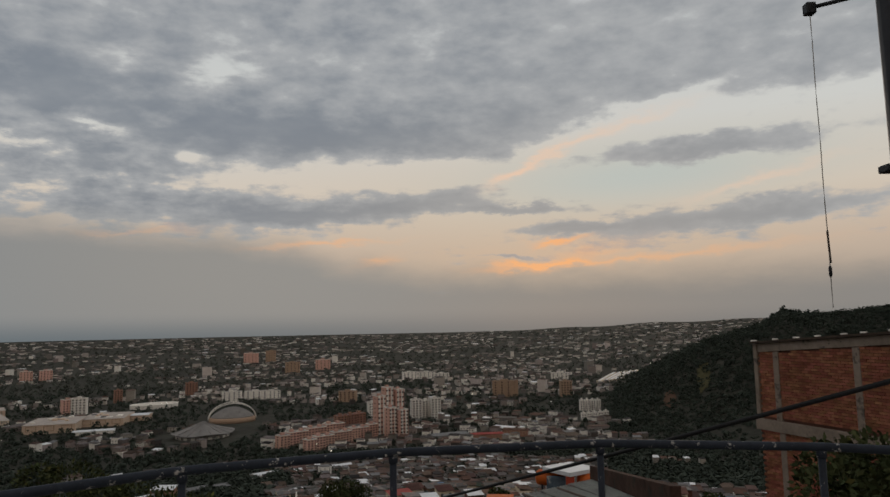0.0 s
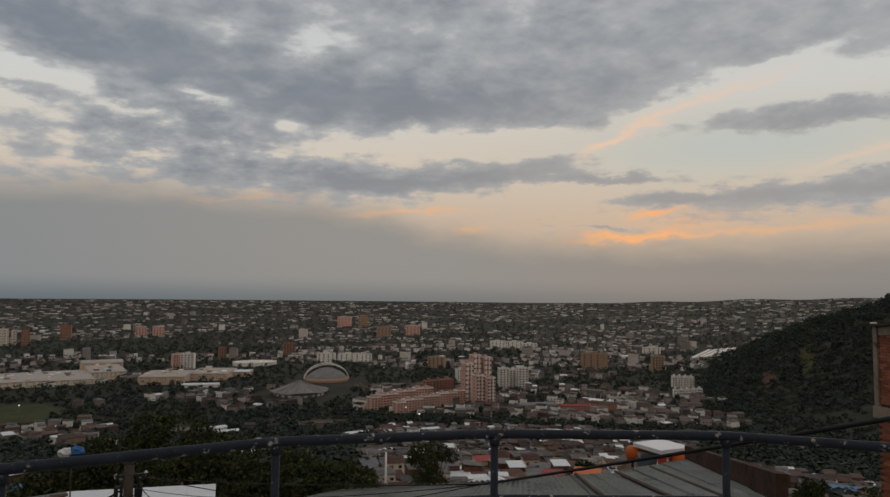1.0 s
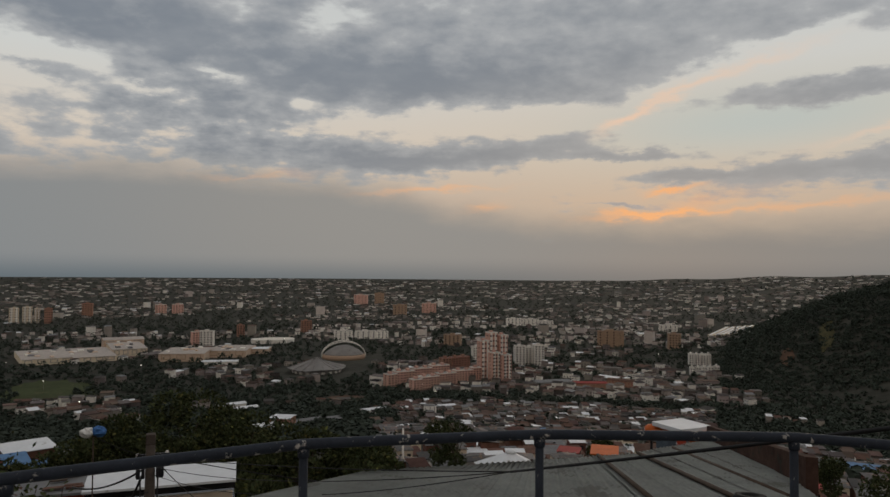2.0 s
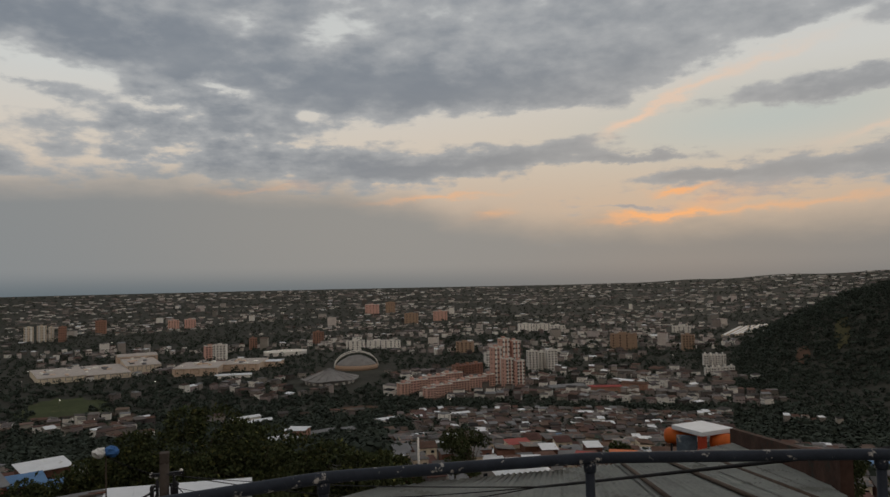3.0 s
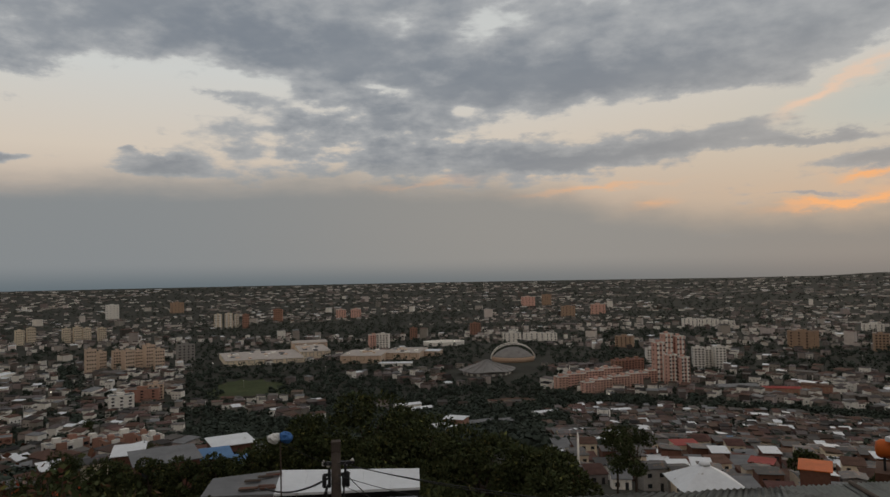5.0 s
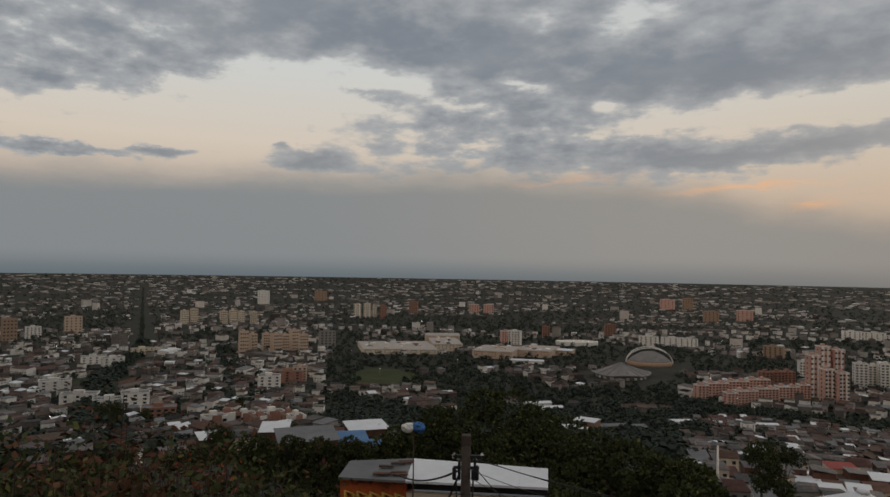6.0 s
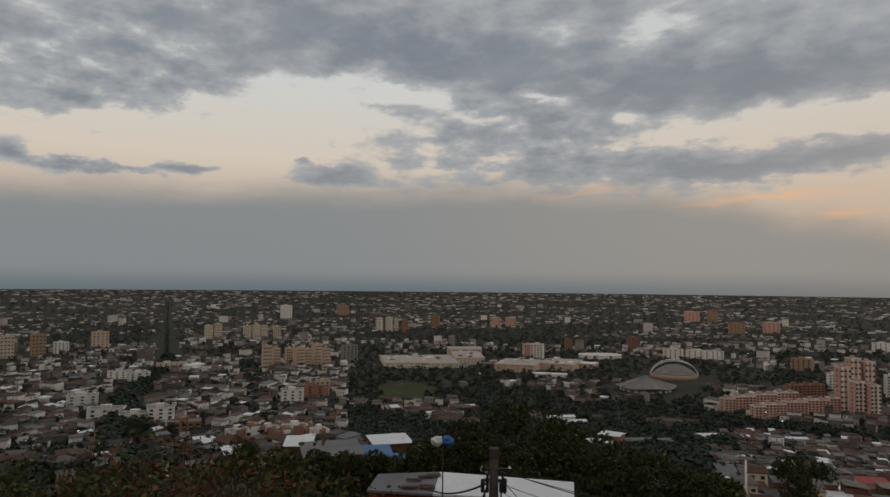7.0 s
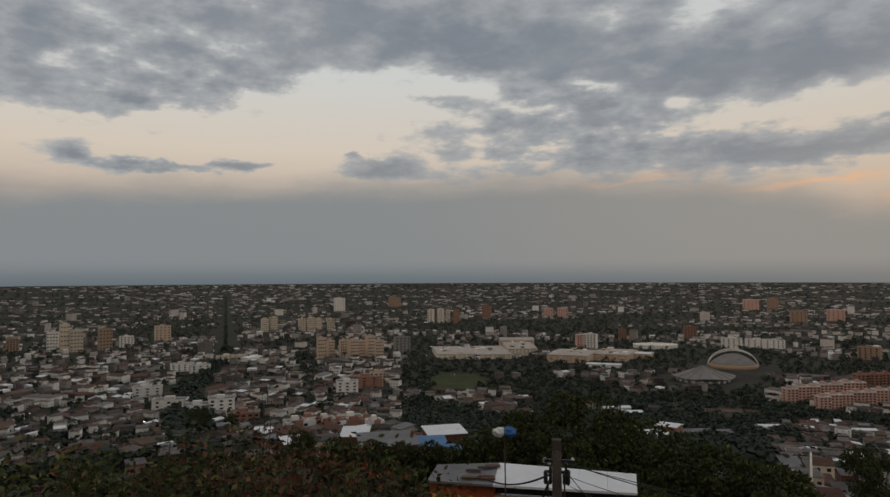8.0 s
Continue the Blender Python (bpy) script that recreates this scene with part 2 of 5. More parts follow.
mat("plain_soil", (0.050, 0.050, 0.041), rough=0.95, scale=0.02, var=0.4, spots=((0.05, 0.045, 0.035), 0.04, 0.03), bump=0)
mat("foliage", (0.052, 0.062, 0.027), rough=0.95, scale=0.3, var=0.35, island=0.5, bump=0)
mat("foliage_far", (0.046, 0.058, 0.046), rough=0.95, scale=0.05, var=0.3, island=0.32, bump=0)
# paler, greyer leaves for the farthest trees: distance haze put into the colour
mat("foliage_hazed", (0.078, 0.088, 0.074), rough=0.95, scale=0.05, var=0.3, island=0.4, bump=0)
mat("foliage_red", (0.110, 0.054, 0.034), rough=0.95, scale=0.6, var=0.4, island=0.35, bump=0)
mat("foliage_yellow", (0.110, 0.110, 0.036), rough=0.95, scale=0.6, var=0.4, island=0.6, bump=0)
mat("petal", (0.34, 0.075, 0.025), scale=2, var=0.2, island=0.3, bump=0)
mat("bark", (0.075, 0.055, 0.042), scale=3, var=0.4)
mat("grass", (0.055, 0.067, 0.030), rough=0.95, scale=0.03, var=0.3, spots=((0.10, 0.095, 0.05), 0.06, 0.05), bump=0)
mat("asphalt", (0.055, 0.055, 0.056), scale=0.2, var=0.25)
mat("brick_wall", (0.135, 0.066, 0.047), scale=0.6, var=0.28, random_v=0.2)
mat("brick_mass", (0.34, 0.185, 0.135), scale=0.3, var=0.2, random_v=0.12, bump=0.1)
mat("pink_wall", (0.63, 0.385, 0.31), scale=0.3, var=0.15, random_v=0.1, bump=0.1)
mat("white_wall", (0.80, 0.77, 0.71), scale=0.3, var=0.15, random_v=0.12, bump=0.1, spots=((0.38, 0.36, 0.32), 0.05, 0.4))
mat("cream_wall", (0.70, 0.60, 0.46), scale=0.3, var=0.15, random_v=0.12, bump=0.1)
mat("peach_wall", (0.62, 0.475, 0.36), scale=0.2, var=0.12, bump=0.1)
mat("brown_wall", (0.38, 0.265, 0.185), scale=0.3, var=0.15, bump=0.1)
mat("grey_wall", (0.27, 0.255, 0.24), scale=0.3, var=0.2, random_v=0.2, bump=0.1)
mat("concrete", (0.34, 0.32, 0.29), scale=0.8, var=0.22, spots=((0.20, 0.19, 0.17), 0.08, 1.2))
# window glass; also colours in the shaded gaps of the painted house
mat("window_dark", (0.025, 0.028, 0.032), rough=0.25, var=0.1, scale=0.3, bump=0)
mat("roof_zinc", (0.080, 0.075, 0.073), rough=0.6, var=0.3, scale=0.25, random_v=0.45, spots=((0.22, 0.13, 0.09), 0.08, 0.5))
mat("roof_tile", (0.110, 0.063, 0.050), rough=0.9, var=0.3, scale=0.4, random_v=0.35)
mat("roof_white", (0.72, 0.74, 0.76), rough=0.55, var=0.1, scale=0.4, spots=((0.45, 0.44, 0.42), 0.03, 0.6))
mat("roof_red", (0.32, 0.072, 0.062), rough=0.8, var=0.2, scale=0.4)
mat("roof_blue", (0.10, 0.20, 0.36), rough=0.7, var=0.2, scale=0.4)
mat("roof_grey", (0.17, 0.172, 0.176), rough=0.7, var=0.2, scale=0.25, spots=((0.20, 0.19, 0.18), 0.05, 0.35))
mat("dome_roof", (0.225, 0.215, 0.205), rough=0.8, var=0.18, scale=0.08, spots=((0.17, 0.16, 0.15), 0.06, 0.06))
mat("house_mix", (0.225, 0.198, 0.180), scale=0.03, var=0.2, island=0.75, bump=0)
# wall tone of distant houses, lightened to carry the haze of the plain
mat("house_hazed", (0.46, 0.42, 0.385), scale=0.03, var=0.2, island=0.6, bump=0)
mat("roof_mix", (0.085, 0.075, 0.070), scale=0.03, var=0.25, island=0.9, bump=0)
mat("roof_brown", (0.105, 0.072, 0.060), rough=0.9, var=0.3, scale=0.05, island=0.5, bump=0)
mat("roof_pale", (0.43, 0.38, 0.34), rough=0.75, var=0.2, scale=0.1, spots=((0.33, 0.30, 0.27), 0.06, 0.12), bump=0.1)
mat("brick_old", (0.070, 0.042, 0.033), rough=0.95, scale=1.2, var=0.45, spots=((0.045, 0.042, 0.034), 0.10, 1.5))
mat("earth", (0.10, 0.062, 0.043), rough=0.95, scale=0.1, var=0.3, bump=0)
mat("dry_grass", (0.075, 0.070, 0.036), rough=0.95, scale=0.1, var=0.35, bump=0)

# helpers for building ---------------------------------------------------------


def polar(az, r):
    """x, y of a place seen from the walk: degrees to the right of north, metres away."""
    return EYE[0] + r * math.sin(radians(az)), EYE[1] + r * math.cos(radians(az))


SLOPE = ((0, 127.0), (7, 126.2), (12, 121.5), (20, 118.2), (30, 116.5), (60, 109.5), (142, 93.0), (220, 73.0), (400, 36.0), (600, 11.0), (760, 0.0), (1800, 0.0), (2600, 6.0), (3600, 30.0), (4300, 54.0), (4900, 76.0))


CREST = ((9, 0), (12.6, 6), (14.6, 34), (16, 52), (18, 74), (20, 95), (22, 106), (24, 120), (25.4, 140), (26.9, 132), (29.4, 134), (32, 144), (45, 185), (100, 260))


def smooth(a, b, v):
    t = min(1.0, max(0.0, (v - a) / (b - a)))
    return t * t * (3 - 2 * t)


def ridge_height(az):
    """Extra height of the far hills to the right, in metres at 4.5 km."""
    return 34 * smooth(-2, 24, az) + 40 * smooth(20, 40, az) + 5 * math.sin(az * 0.9) * smooth(0, 12, az)


def ground(x, y):
    dx, dy = x - EYE[0], y - EYE[1]
    r = math.hypot(dx, dy)
    az = math.degrees(math.atan2(dx, dy))
    z = SLOPE[-1][1]
    for (r0, z0), (r1, z1) in zip(SLOPE, SLOPE[1:]):
        if r <= r1:
            z = z0 + (z1 - z0) * (r - r0) / (r1 - r0)
            break
    # a dip below the terrace, where the roofs of the town begin
    z -= (smooth(25, 60, r) * 3 + smooth(60, 142, r) * 6.5) * (1 - smooth(150, 300, r)) * smooth(-27, -15, az)
    # the slope goes on upwards behind the walk
    back = smooth(75, 120, abs(az))
    z = z * (1 - back) + back * (127 + 0.28 * min(r, 900))
    if r > 900 and abs(az) < 100:
        far = smooth(2300, 4700, r)
        z += ridge_height(az) * far
        z += 42 * smooth(4, 22, az) * smooth(1500, 2600, r) * (1 - 0.55 * far)
    # the wooded spur on the right
    if az > 9 and 700 < r < 1900 and az < 100:
        crest = CREST[-1][1]
        for (a0, z0), (a1, z1) in zip(CREST, CREST[1:]):
            if az <= a1:
                crest = z0 + (z1 - z0) * (az - a0) / (a1 - a0)
                break
        crest += 5 * noise.noise((x * 0.012, y * 0.012, 0.3)) * smooth(12, 18, az)
        foot = 900 - 130 * smooth(16, 26, az)
        z = max(z, crest * smooth(foot - 30, 1150, r) * (1 - smooth(1230, 1850, r)))
    return z


def mesh(name, bm, material=None):
    me = bpy.data.meshes.new(name)
    bmesh.ops.recalc_face_normals(bm, faces=bm.faces)
    bm.to_mesh(me)
    bm.free()
    for k in (material if isinstance(material, (list, tuple)) else [material] if material else []):
        me.materials.append(M[k])
    return me


def part(name, bm, material, parent=None, label=""):
    ob = new(name, bm if isinstance(bm, bpy.types.Mesh) else mesh(name, bm, material))
    if parent is not None:
        ob.parent = parent
    if label:
        ob["label"] = label
    return ob


def thing(name, label, category, m=None, group="", kind=""):
    ob = new(name)
    ob.empty_display_size = 0.2
    if m is not None:
        ob.matrix_world = m
    return tagged(ob, label, category, group, kind)


def box(bm, x0, x1, y0, y1, z0, z1, bevel=0.0, m=None, mi=0):
    v = [bm.verts.new(p) for p in ((x0, y0, z0), (x1, y0, z0), (x1, y1, z0), (x0, y1, z0), (x0, y0, z1), (x1, y0, z1), (x1, y1, z1), (x0, y1, z1))]
    f = [bm.faces.new([v[i] for i in q]) for q in ((0, 3, 2, 1), (4, 5, 6, 7), (0, 1, 5, 4), (1, 2, 6, 5), (2, 3, 7, 6), (3, 0, 4, 7))]
    for q in f:
        q.material_index = mi
    if bevel:
        es = list({e for q in f for e in q.edges})
        r = bmesh.ops.bevel(bm, geom=es, offset=bevel, segments=1, affect="EDGES")
        v = list({w for q in r["faces"] for w in q.verts} | {w for w in v if w.is_valid})
    if m is not None:
        bmesh.ops.transform(bm, matrix=m, verts=[w for w in v if w.is_valid])
    return bm


def tube(bm, pts, rad, n=10, cap=True):
    """A round bar along points; rad is a number or one per point."""
    pts = [Vector(p) for p in pts]
    rads = rad if isinstance(rad, (list, tuple)) else [rad] * len(pts)
    rings = []
    for i, p in enumerate(pts):
        d = (pts[min(i + 1, len(pts) - 1)] - pts[max(i - 1, 0)]).normalized()
        a = d.cross(Vector((0, 0, 1)))
        a = a.normalized() if a.length > 1e-3 else Vector((1, 0, 0))
        b = a.cross(d).normalized()
        rings.append([bm.verts.new(p + rads[i] * (math.cos(2 * math.pi * k / n) * a + math.sin(2 * math.pi * k / n) * b)) for k in range(n)])
    for r0, r1 in zip(rings, rings[1:]):
        for k in range(n):
            f = bm.faces.new((r0[k], r0[(k + 1) % n], r1[(k + 1) % n], r1[k]))
            f.smooth = True
    if cap:
        bm.faces.new(rings[0])
        bm.faces.new(rings[-1])
    return bm


def lathe(bm, profile, n=24, m=None):
    """A turned shape from (radius, height) pairs."""
    rings = []
    for r, z in profile:
        rings.append([bm.verts.new((r * math.cos(2 * math.pi * k / n), r * math.sin(2 * math.pi * k / n), z)) for k in range(n)])
    for r0, r1 in zip(rings, rings[1:]):
        for k in range(n):
            f = bm.faces.new((r0[k], r0[(k + 1) % n], r1[(k + 1) % n], r1[k]))
            f.smooth = True
    bm.faces.new(rings[0])
    bm.faces.new(rings[-1])
    if m is not None:
        bmesh.ops.transform(bm, matrix=m, verts=[v for r in rings for v in r])
    return bm


def joined(name, verts, faces, material, label, category, mats=None, smooth_shade=False):
    """One object of countless pieces, from arrays."""
    me = bpy.data.meshes.new(name)
    me.from_pydata(verts, [], faces)
    for k in (material if isinstance(material, (list, tuple)) else [material]):
        me.materials.append(M[k])
    if mats is not None:
        me.polygons.foreach_set("material_index", mats)
    if smooth_shade:
        me.polygons.foreach_set("use_smooth", [True] * len(me.polygons))
    me.update()
    return tagged(new(name, me), label, category, kind="stuff")


# ground -----------------------------------------------------------------------


def build_ground():
    rads = [0.0] + [4 * 1.075 ** k for k in range(0, 99)]
    rads = [r for r in rads if r < 4900] + [4900.0]
    azs = [-100 + 1.0 * k for k in range(201)] + [110 + 10 * k for k in range(15)]
    verts, faces = [], []
    for r in rads:
        for a in azs:
            x, y = polar(a, r)
            verts.append((x, y, ground(x, y)))
    n = len(azs)
    for i in range(len(rads) - 1):
        for j in range(n):
            j2 = (j + 1) % n
            faces.append((i * n + j, (i + 1) * n + j, (i + 1) * n + j2, i * n + j2))
    me = bpy.data.meshes.new("ground")
    me.from_pydata(verts, [], faces)
    me.polygons.foreach_set("use_smooth", [True] * len(me.polygons))
    me.materials.append(M["plain_soil"])
    tagged(new("ground", me), "dark earth and scrub of the hillside and the plain", "ground", kind="structure")


build_ground()

# named buildings of the plain ---------------------------------------------------
TAKEN = []           # (x, y, radius) kept free of houses and trees


def take(az, r, radius):
    TAKEN.append((*polar(az, r), radius))


def free(x, y, pad=0.0):
    return all((x - a) ** 2 + (y - b) ** 2 > (c + pad) ** 2 for a, b, c in TAKEN)


def facing(az, r, turn=0.0, dz=0.0):
    """A pose on the ground whose -y side faces the walk."""
    x, y = polar(az, r)
    return pose(x, y, ground(x, y) + dz, 0, 0, -az + turn)


WINDOW_MESH = {}


def window_mesh(w, h):
    key = (round(w, 2), round(h, 2))
    if key not in WINDOW_MESH:
        bm = bmesh.new()
        box(bm, -w / 2, w / 2, -0.06, 0.10, 0, h)
        WINDOW_MESH[key] = mesh("window", bm, "window_dark")
    return WINDOW_MESH[key]


def block(name, label, az, r, w, d, h, wall="white_wall", turn=0.0, group="", cols=4, rows=5, roof="roof_grey", bands=None, category="building", hut=True, both_sides=True, clear=0):
    """A flat-roofed block: body with a parapet, roof slab, stair hut and rows of windows."""
    b = thing(name, label, category, facing(az, r, turn, -1.0), group)
    h += 1.0
    bm = bmesh.new()
    box(bm, -w / 2, w / 2, -d / 2, d / 2, 0, h)
    part("wall", bm, wall, b)
    bm = bmesh.new()
    for x0, x1, y0, y1 in ((-w / 2 - .15, w / 2 + .15, -d / 2 - .15, -d / 2 + .2), (-w / 2 - .15, w / 2 + .15, d / 2 - .2, d / 2 + .15), (-w / 2 - .15, -w / 2 + .2, -d / 2 + .2, d / 2 - .2), (w / 2 - .2, w / 2 + .15, -d / 2 + .2, d / 2 - .2)):
        box(bm, x0, x1, y0, y1, h + .003, h + .9)
    part("parapet", bm, "white_wall" if wall == "pink_wall" else wall, b)
    bm = bmesh.new()
    box(bm, -w / 2 + .22, w / 2 - .22, -d / 2 + .22, d / 2 - .22, h + .004, h + .25)
    part("roof", bm, roof, b)
    if hut:
        bm = bmesh.new()
        box(bm, -w * .18, w * .12, -d * .1, d * .25, h + .25, h + 3.0)
        part("stair_hut", bm, wall, b)
    if bands:
        for k in range(bands[1]):
            bw = w / bands[1] * 0.42
            xc = -w / 2 + (k + .5) * w / bands[1]
            bm = bmesh.new()
            box(bm, xc - bw / 2, xc + bw / 2, -d / 2 - .9, -d / 2 - .003, 0, h + 1.4)
            part("bay", bm, bands[0], b)
    if r > 1000:
        cols, rows, both_sides = min(cols, 4), min(rows, 6), False
    elif r > 600:
        cols, rows = min(cols, 3), min(rows, 8)
    fh = (h - 1.6) / rows
    me = window_mesh(min(2.6, w / cols * .55), min(1.9, fh * .5))
    for i in range(rows):
        for j in range(cols):
            o = part("window", me, None, b)
            o.location = (-w / 2 + (j + .5) * w / cols, -d / 2, 1.4 + i * fh + fh * .3)
            if bands:
                o.location.x += w / bands[1] * 0.0
                o.location.y -= 0.9 if (j % 2 == 0) else 0
    if both_sides:
        nc = 1
        for i in range(rows):
            for j in range(nc):
                for s in (-1, 1):
                    o = part("window", me, None, b)
                    o.location = (s * w / 2, -d / 2 + (j + .5) * d / nc, 1.4 + i * fh + fh * .3)
                    o.rotation_euler.z = radians(90)
    take(az, r, clear or max(w, d) * .62)
    return b


# pink brick towers and the stepped slabs beside them
for az, r, h, w in ((-6.05, 866, 45, 12), (-5.4, 905, 52, 12), (-4.55, 908, 49, 11), (-5.15, 838, 34, 11), (-4.25, 834, 32, 11)):
    block("apartment_tower", "pink brick apartment tower with pale stair bays", az, r, w, 13, h, "pink_wall", 24, "pink towers", 4, 13, bands=("white_wall", 2), category="apartment block")
for k in range(7):
    block("apartment_slab", "low pink brick apartment block with a flat roof", -13.7 + k * 0.72, 790 + k * 13, 12.5, 11, 14 + (k % 2) * 1.2, "pink_wall", 30, "pink slabs", 3, 5, category="apartment block")
for k in range(8):
    block("apartment_slab", "low pink brick apartment block with a flat roof", -11.6 + k * 0.70, 757 + k * 13, 11.5, 10, 13 + (k % 2) * 1.2, "pink_wall", 30, "pink slabs", 3, 5, category="apartment block")
for az, r in ((-9.2, 905), (-8.4, 915), (-7.7, 925)):
    block("apartment_slab", "dark red brick apartment block with flat roof", az, r, 13, 12, 18, "brick_mass", 26, "red slabs", 4, 6, category="apartment block")
for az, r, h in ((-3.1, 985, 27), (-2.3, 1000, 24), (-1.55, 990, 28), (-6.6, 1010, 22)):
    block("apartment_block", "pale apartment block with bands of balconies", az, r, 14, 12, h, "white_wall", 15, "pale blocks", 4, 8, category="apartment block")
block("brown_block", "broad brown brick block with rounded crown towers", 4.2, 1270, 46, 18, 28, "brown_wall", 0, "", 9, 7, bands=("brown_wall", 5), category="apartment block")
block("brown_block", "tall brown brick apartment block", 9.05, 1270, 20, 14, 26, "brown_wall", 12, "", 4, 9, category="apartment block")
for k in range(4):
    block("white_slab", "narrow white apartment block on the slope", 10.3 + k * 0.42, 1015 + k * 6, 6, 14, 19 - k, "white_wall", 8, "white slabs", 2, 6, category="apartment block")
for k in range(5):
    block("white_slab", "low white rendered apartment block", 10.4 + k * 0.44, 955 + k * 4, 6, 10, 9, "white_wall", 8, "low white slabs", 2, 3, category="apartment block")
for k in range(5):
    block("long_house", "long pale terrace of houses with a sheet roof", 12.35 + k * 0.44, 1640, 6.5, 270, 5, "cream_wall", -8, "long terraces", 2, 2, category="houses", roof="roof_white", hut=False, clear=8)
    for q in range(-4, 5):
        take(12.35 + k * 0.44 + q * .13, 1640 + q * 30, 10)
# the tan towers, the cream towers and others of the middle distance on the left
for k, (az, h) in enumerate(((-50.15, 34), (-49.45, 28), (-48.35, 26), (-47.65, 30), (-46.95, 27), (-46.2, 32), (-45.5, 29))):
    block("apartment_tower", "tan rendered apartment tower on the plain", az, 1095 + (k % 3) * 22, (13, 10, 14)[k % 3], 13, h, "peach_wall", 12 + (k % 2) * 14, "tan towers", 4, 9, category="apartment block")
block("apartment_tower", "grey and tan apartment block", -43.6, 1175, 26, 14, 27, "grey_wall", 12, "", 6, 8, category="apartment block")
for az, h in ((-51.7, 29), (-51.0, 31), (-50.4, 28), (-49.4, 27), (-54.6, 30), (-53.9, 34)):
    block("apartment_tower", "pale cream apartment tower", az, 1690, 16, 14, h, "cream_wall", 10, "cream towers", 4, 8, category="apartment block")
for az, h, w in ((-41.2, 36, 20), (-40.4, 38, 20), (-39.8, 34, 12)):
    block("apartment_tower", "cream apartment tower with white stripes", az, 1900, w, 15, h, "cream_wall", 0, "striped towers", 4, 9, bands=("white_wall", 2), category="apartment block")
block("apartment_tower", "red brick apartment tower", -39.1, 1880, 17, 14, 35, "brick_mass", 0, "", 4, 9, category="apartment block")
for az, r, w, h, wm in ((-69.5, 1400, 18, 34, "white_wall"), (-68.8, 1385, 15, 48, "cream_wall"), (-68.0, 1375, 20, 37, "cream_wall"), (-66.15, 1390, 22, 37, "brown_wall"), (-64.7, 1420, 24, 20, "white_wall"), (-62.2, 1500, 30, 32, "peach_wall"), (-72.0, 1420, 18, 24, "brown_wall"), (-48.7, 2500, 40, 46, "white_wall"), (-44.2, 2700, 46, 38, "brown_wall"),
                        (-28.95, 1262, 18, 24, "pink_wall"), (-28.2, 1258, 22, 25, "white_wall"), (-36.6, 2100, 26, 34, "brick_mass"), (-31.6, 2150, 30, 26, "pink_wall"), (-30.4, 2160, 30, 26, "pink_wall"), (-20.6, 1500, 22, 24, "brick_mass"), (-25.7, 1420, 14, 22, "brick_mass"),
                        (-13.0, 2050, 40, 30, "brown_wall"), (-10.6, 2150, 44, 30, "pink_wall"), (-16.2, 2600, 50, 36, "pink_wall"), (-14.7, 2650, 36, 40, "brown_wall"), (-8.6, 1240, 30, 18, "brown_wall"), (-17.6, 1330, 34, 17, "white_wall"), (-15.8, 1345, 40, 15, "white_wall"), (-14.6, 1350, 30, 14, "white_wall"),
                        (-48.1, 760, 23, 17, "white_wall"), (-57.9, 640, 22, 16, "white_wall"), (-59.6, 640, 26, 12, "white_wall"), (-61.6, 700, 30, 12, "white_wall"), (-56.2, 560, 24, 10, "brick_mass"), (-46.6, 820, 34, 13, "brick_mass"), (-45.7, 830, 16, 16, "peach_wall"),
                        (-59.5, 1000, 26, 11, "white_wall"), (-60.8, 1030, 30, 10, "white_wall"), (-63.2, 830, 30, 10, "white_wall"), (-57.5, 1120, 30, 9, "cream_wall"), (-3.6, 1700, 36, 18, "white_wall"), (-2.2, 1720, 40, 16, "white_wall"), (-1.0, 1690, 36, 14, "white_wall"), (8.6, 1650, 40, 14, "white_wall")):
    lab = {"white_wall": "white rendered block with a flat roof", "cream_wall": "cream rendered block with a flat roof", "grey_wall": "grey concrete block with a flat roof", "peach_wall": "tan rendered block with a flat roof", "brick_mass": "red brick block with a flat roof", "pink_wall": "pink brick block with a flat roof", "brown_wall": "brown brick block with a flat roof"}[wm]
    block("building", lab, az, r, w, 14, h, wm, (r * 7 % 31) - 15, "city blocks", max(3, int(w / 4.5)), max(3, int(h / 3.2)))
# white and brick courts at the foot of the hill on the left
for k, (az, r, w, h) in enumerate(((-52.2, 405, 12, 13), (-51.2, 420, 13, 13), (-49.9, 425, 12, 12), (-48.7, 395, 9, 12), (-47.8, 420, 14, 13), (-46.5, 400, 8, 13), (-45.9, 385, 8, 12))):
    block("court_block", "white and brick apartment block at the foot of the hill", az, r, w, 9, h, ("white_wall", "brick_mass")[k % 2], 20, "court blocks", 3, 4, bands=(("brick_mass", "white_wall")[k % 2], 1), category="apartment block")


def sheet_roof(bm, w, d, rise, over=0.3, t=0.12, both=True):
    """A roof of one or two slopes, as a thin slab, eaves at z = 0."""
    w2, d2 = w / 2 + over, d / 2 + over
    tops = [(-w2, -d2, 0), (w2, -d2, 0), (w2, 0 if both else d2, rise), (-w2, 0 if both else d2, rise)]
    sides = [tops]
    if both:
        sides.append([(-w2, 0, rise), (w2, 0, rise), (w2, d2, 0), (-w2, d2, 0)])
    for q in sides:
        top = [bm.verts.new((x, y, z + t)) for x, y, z in q]
        low = [bm.verts.new((x, y, z)) for x, y, z in q]
        bm.faces.new(top), bm.faces.new(low[::-1])
        for i in range(4):
            bm.faces.new((low[i], low[(i + 1) % 4], top[(i + 1) % 4], top[i]))
    return bm


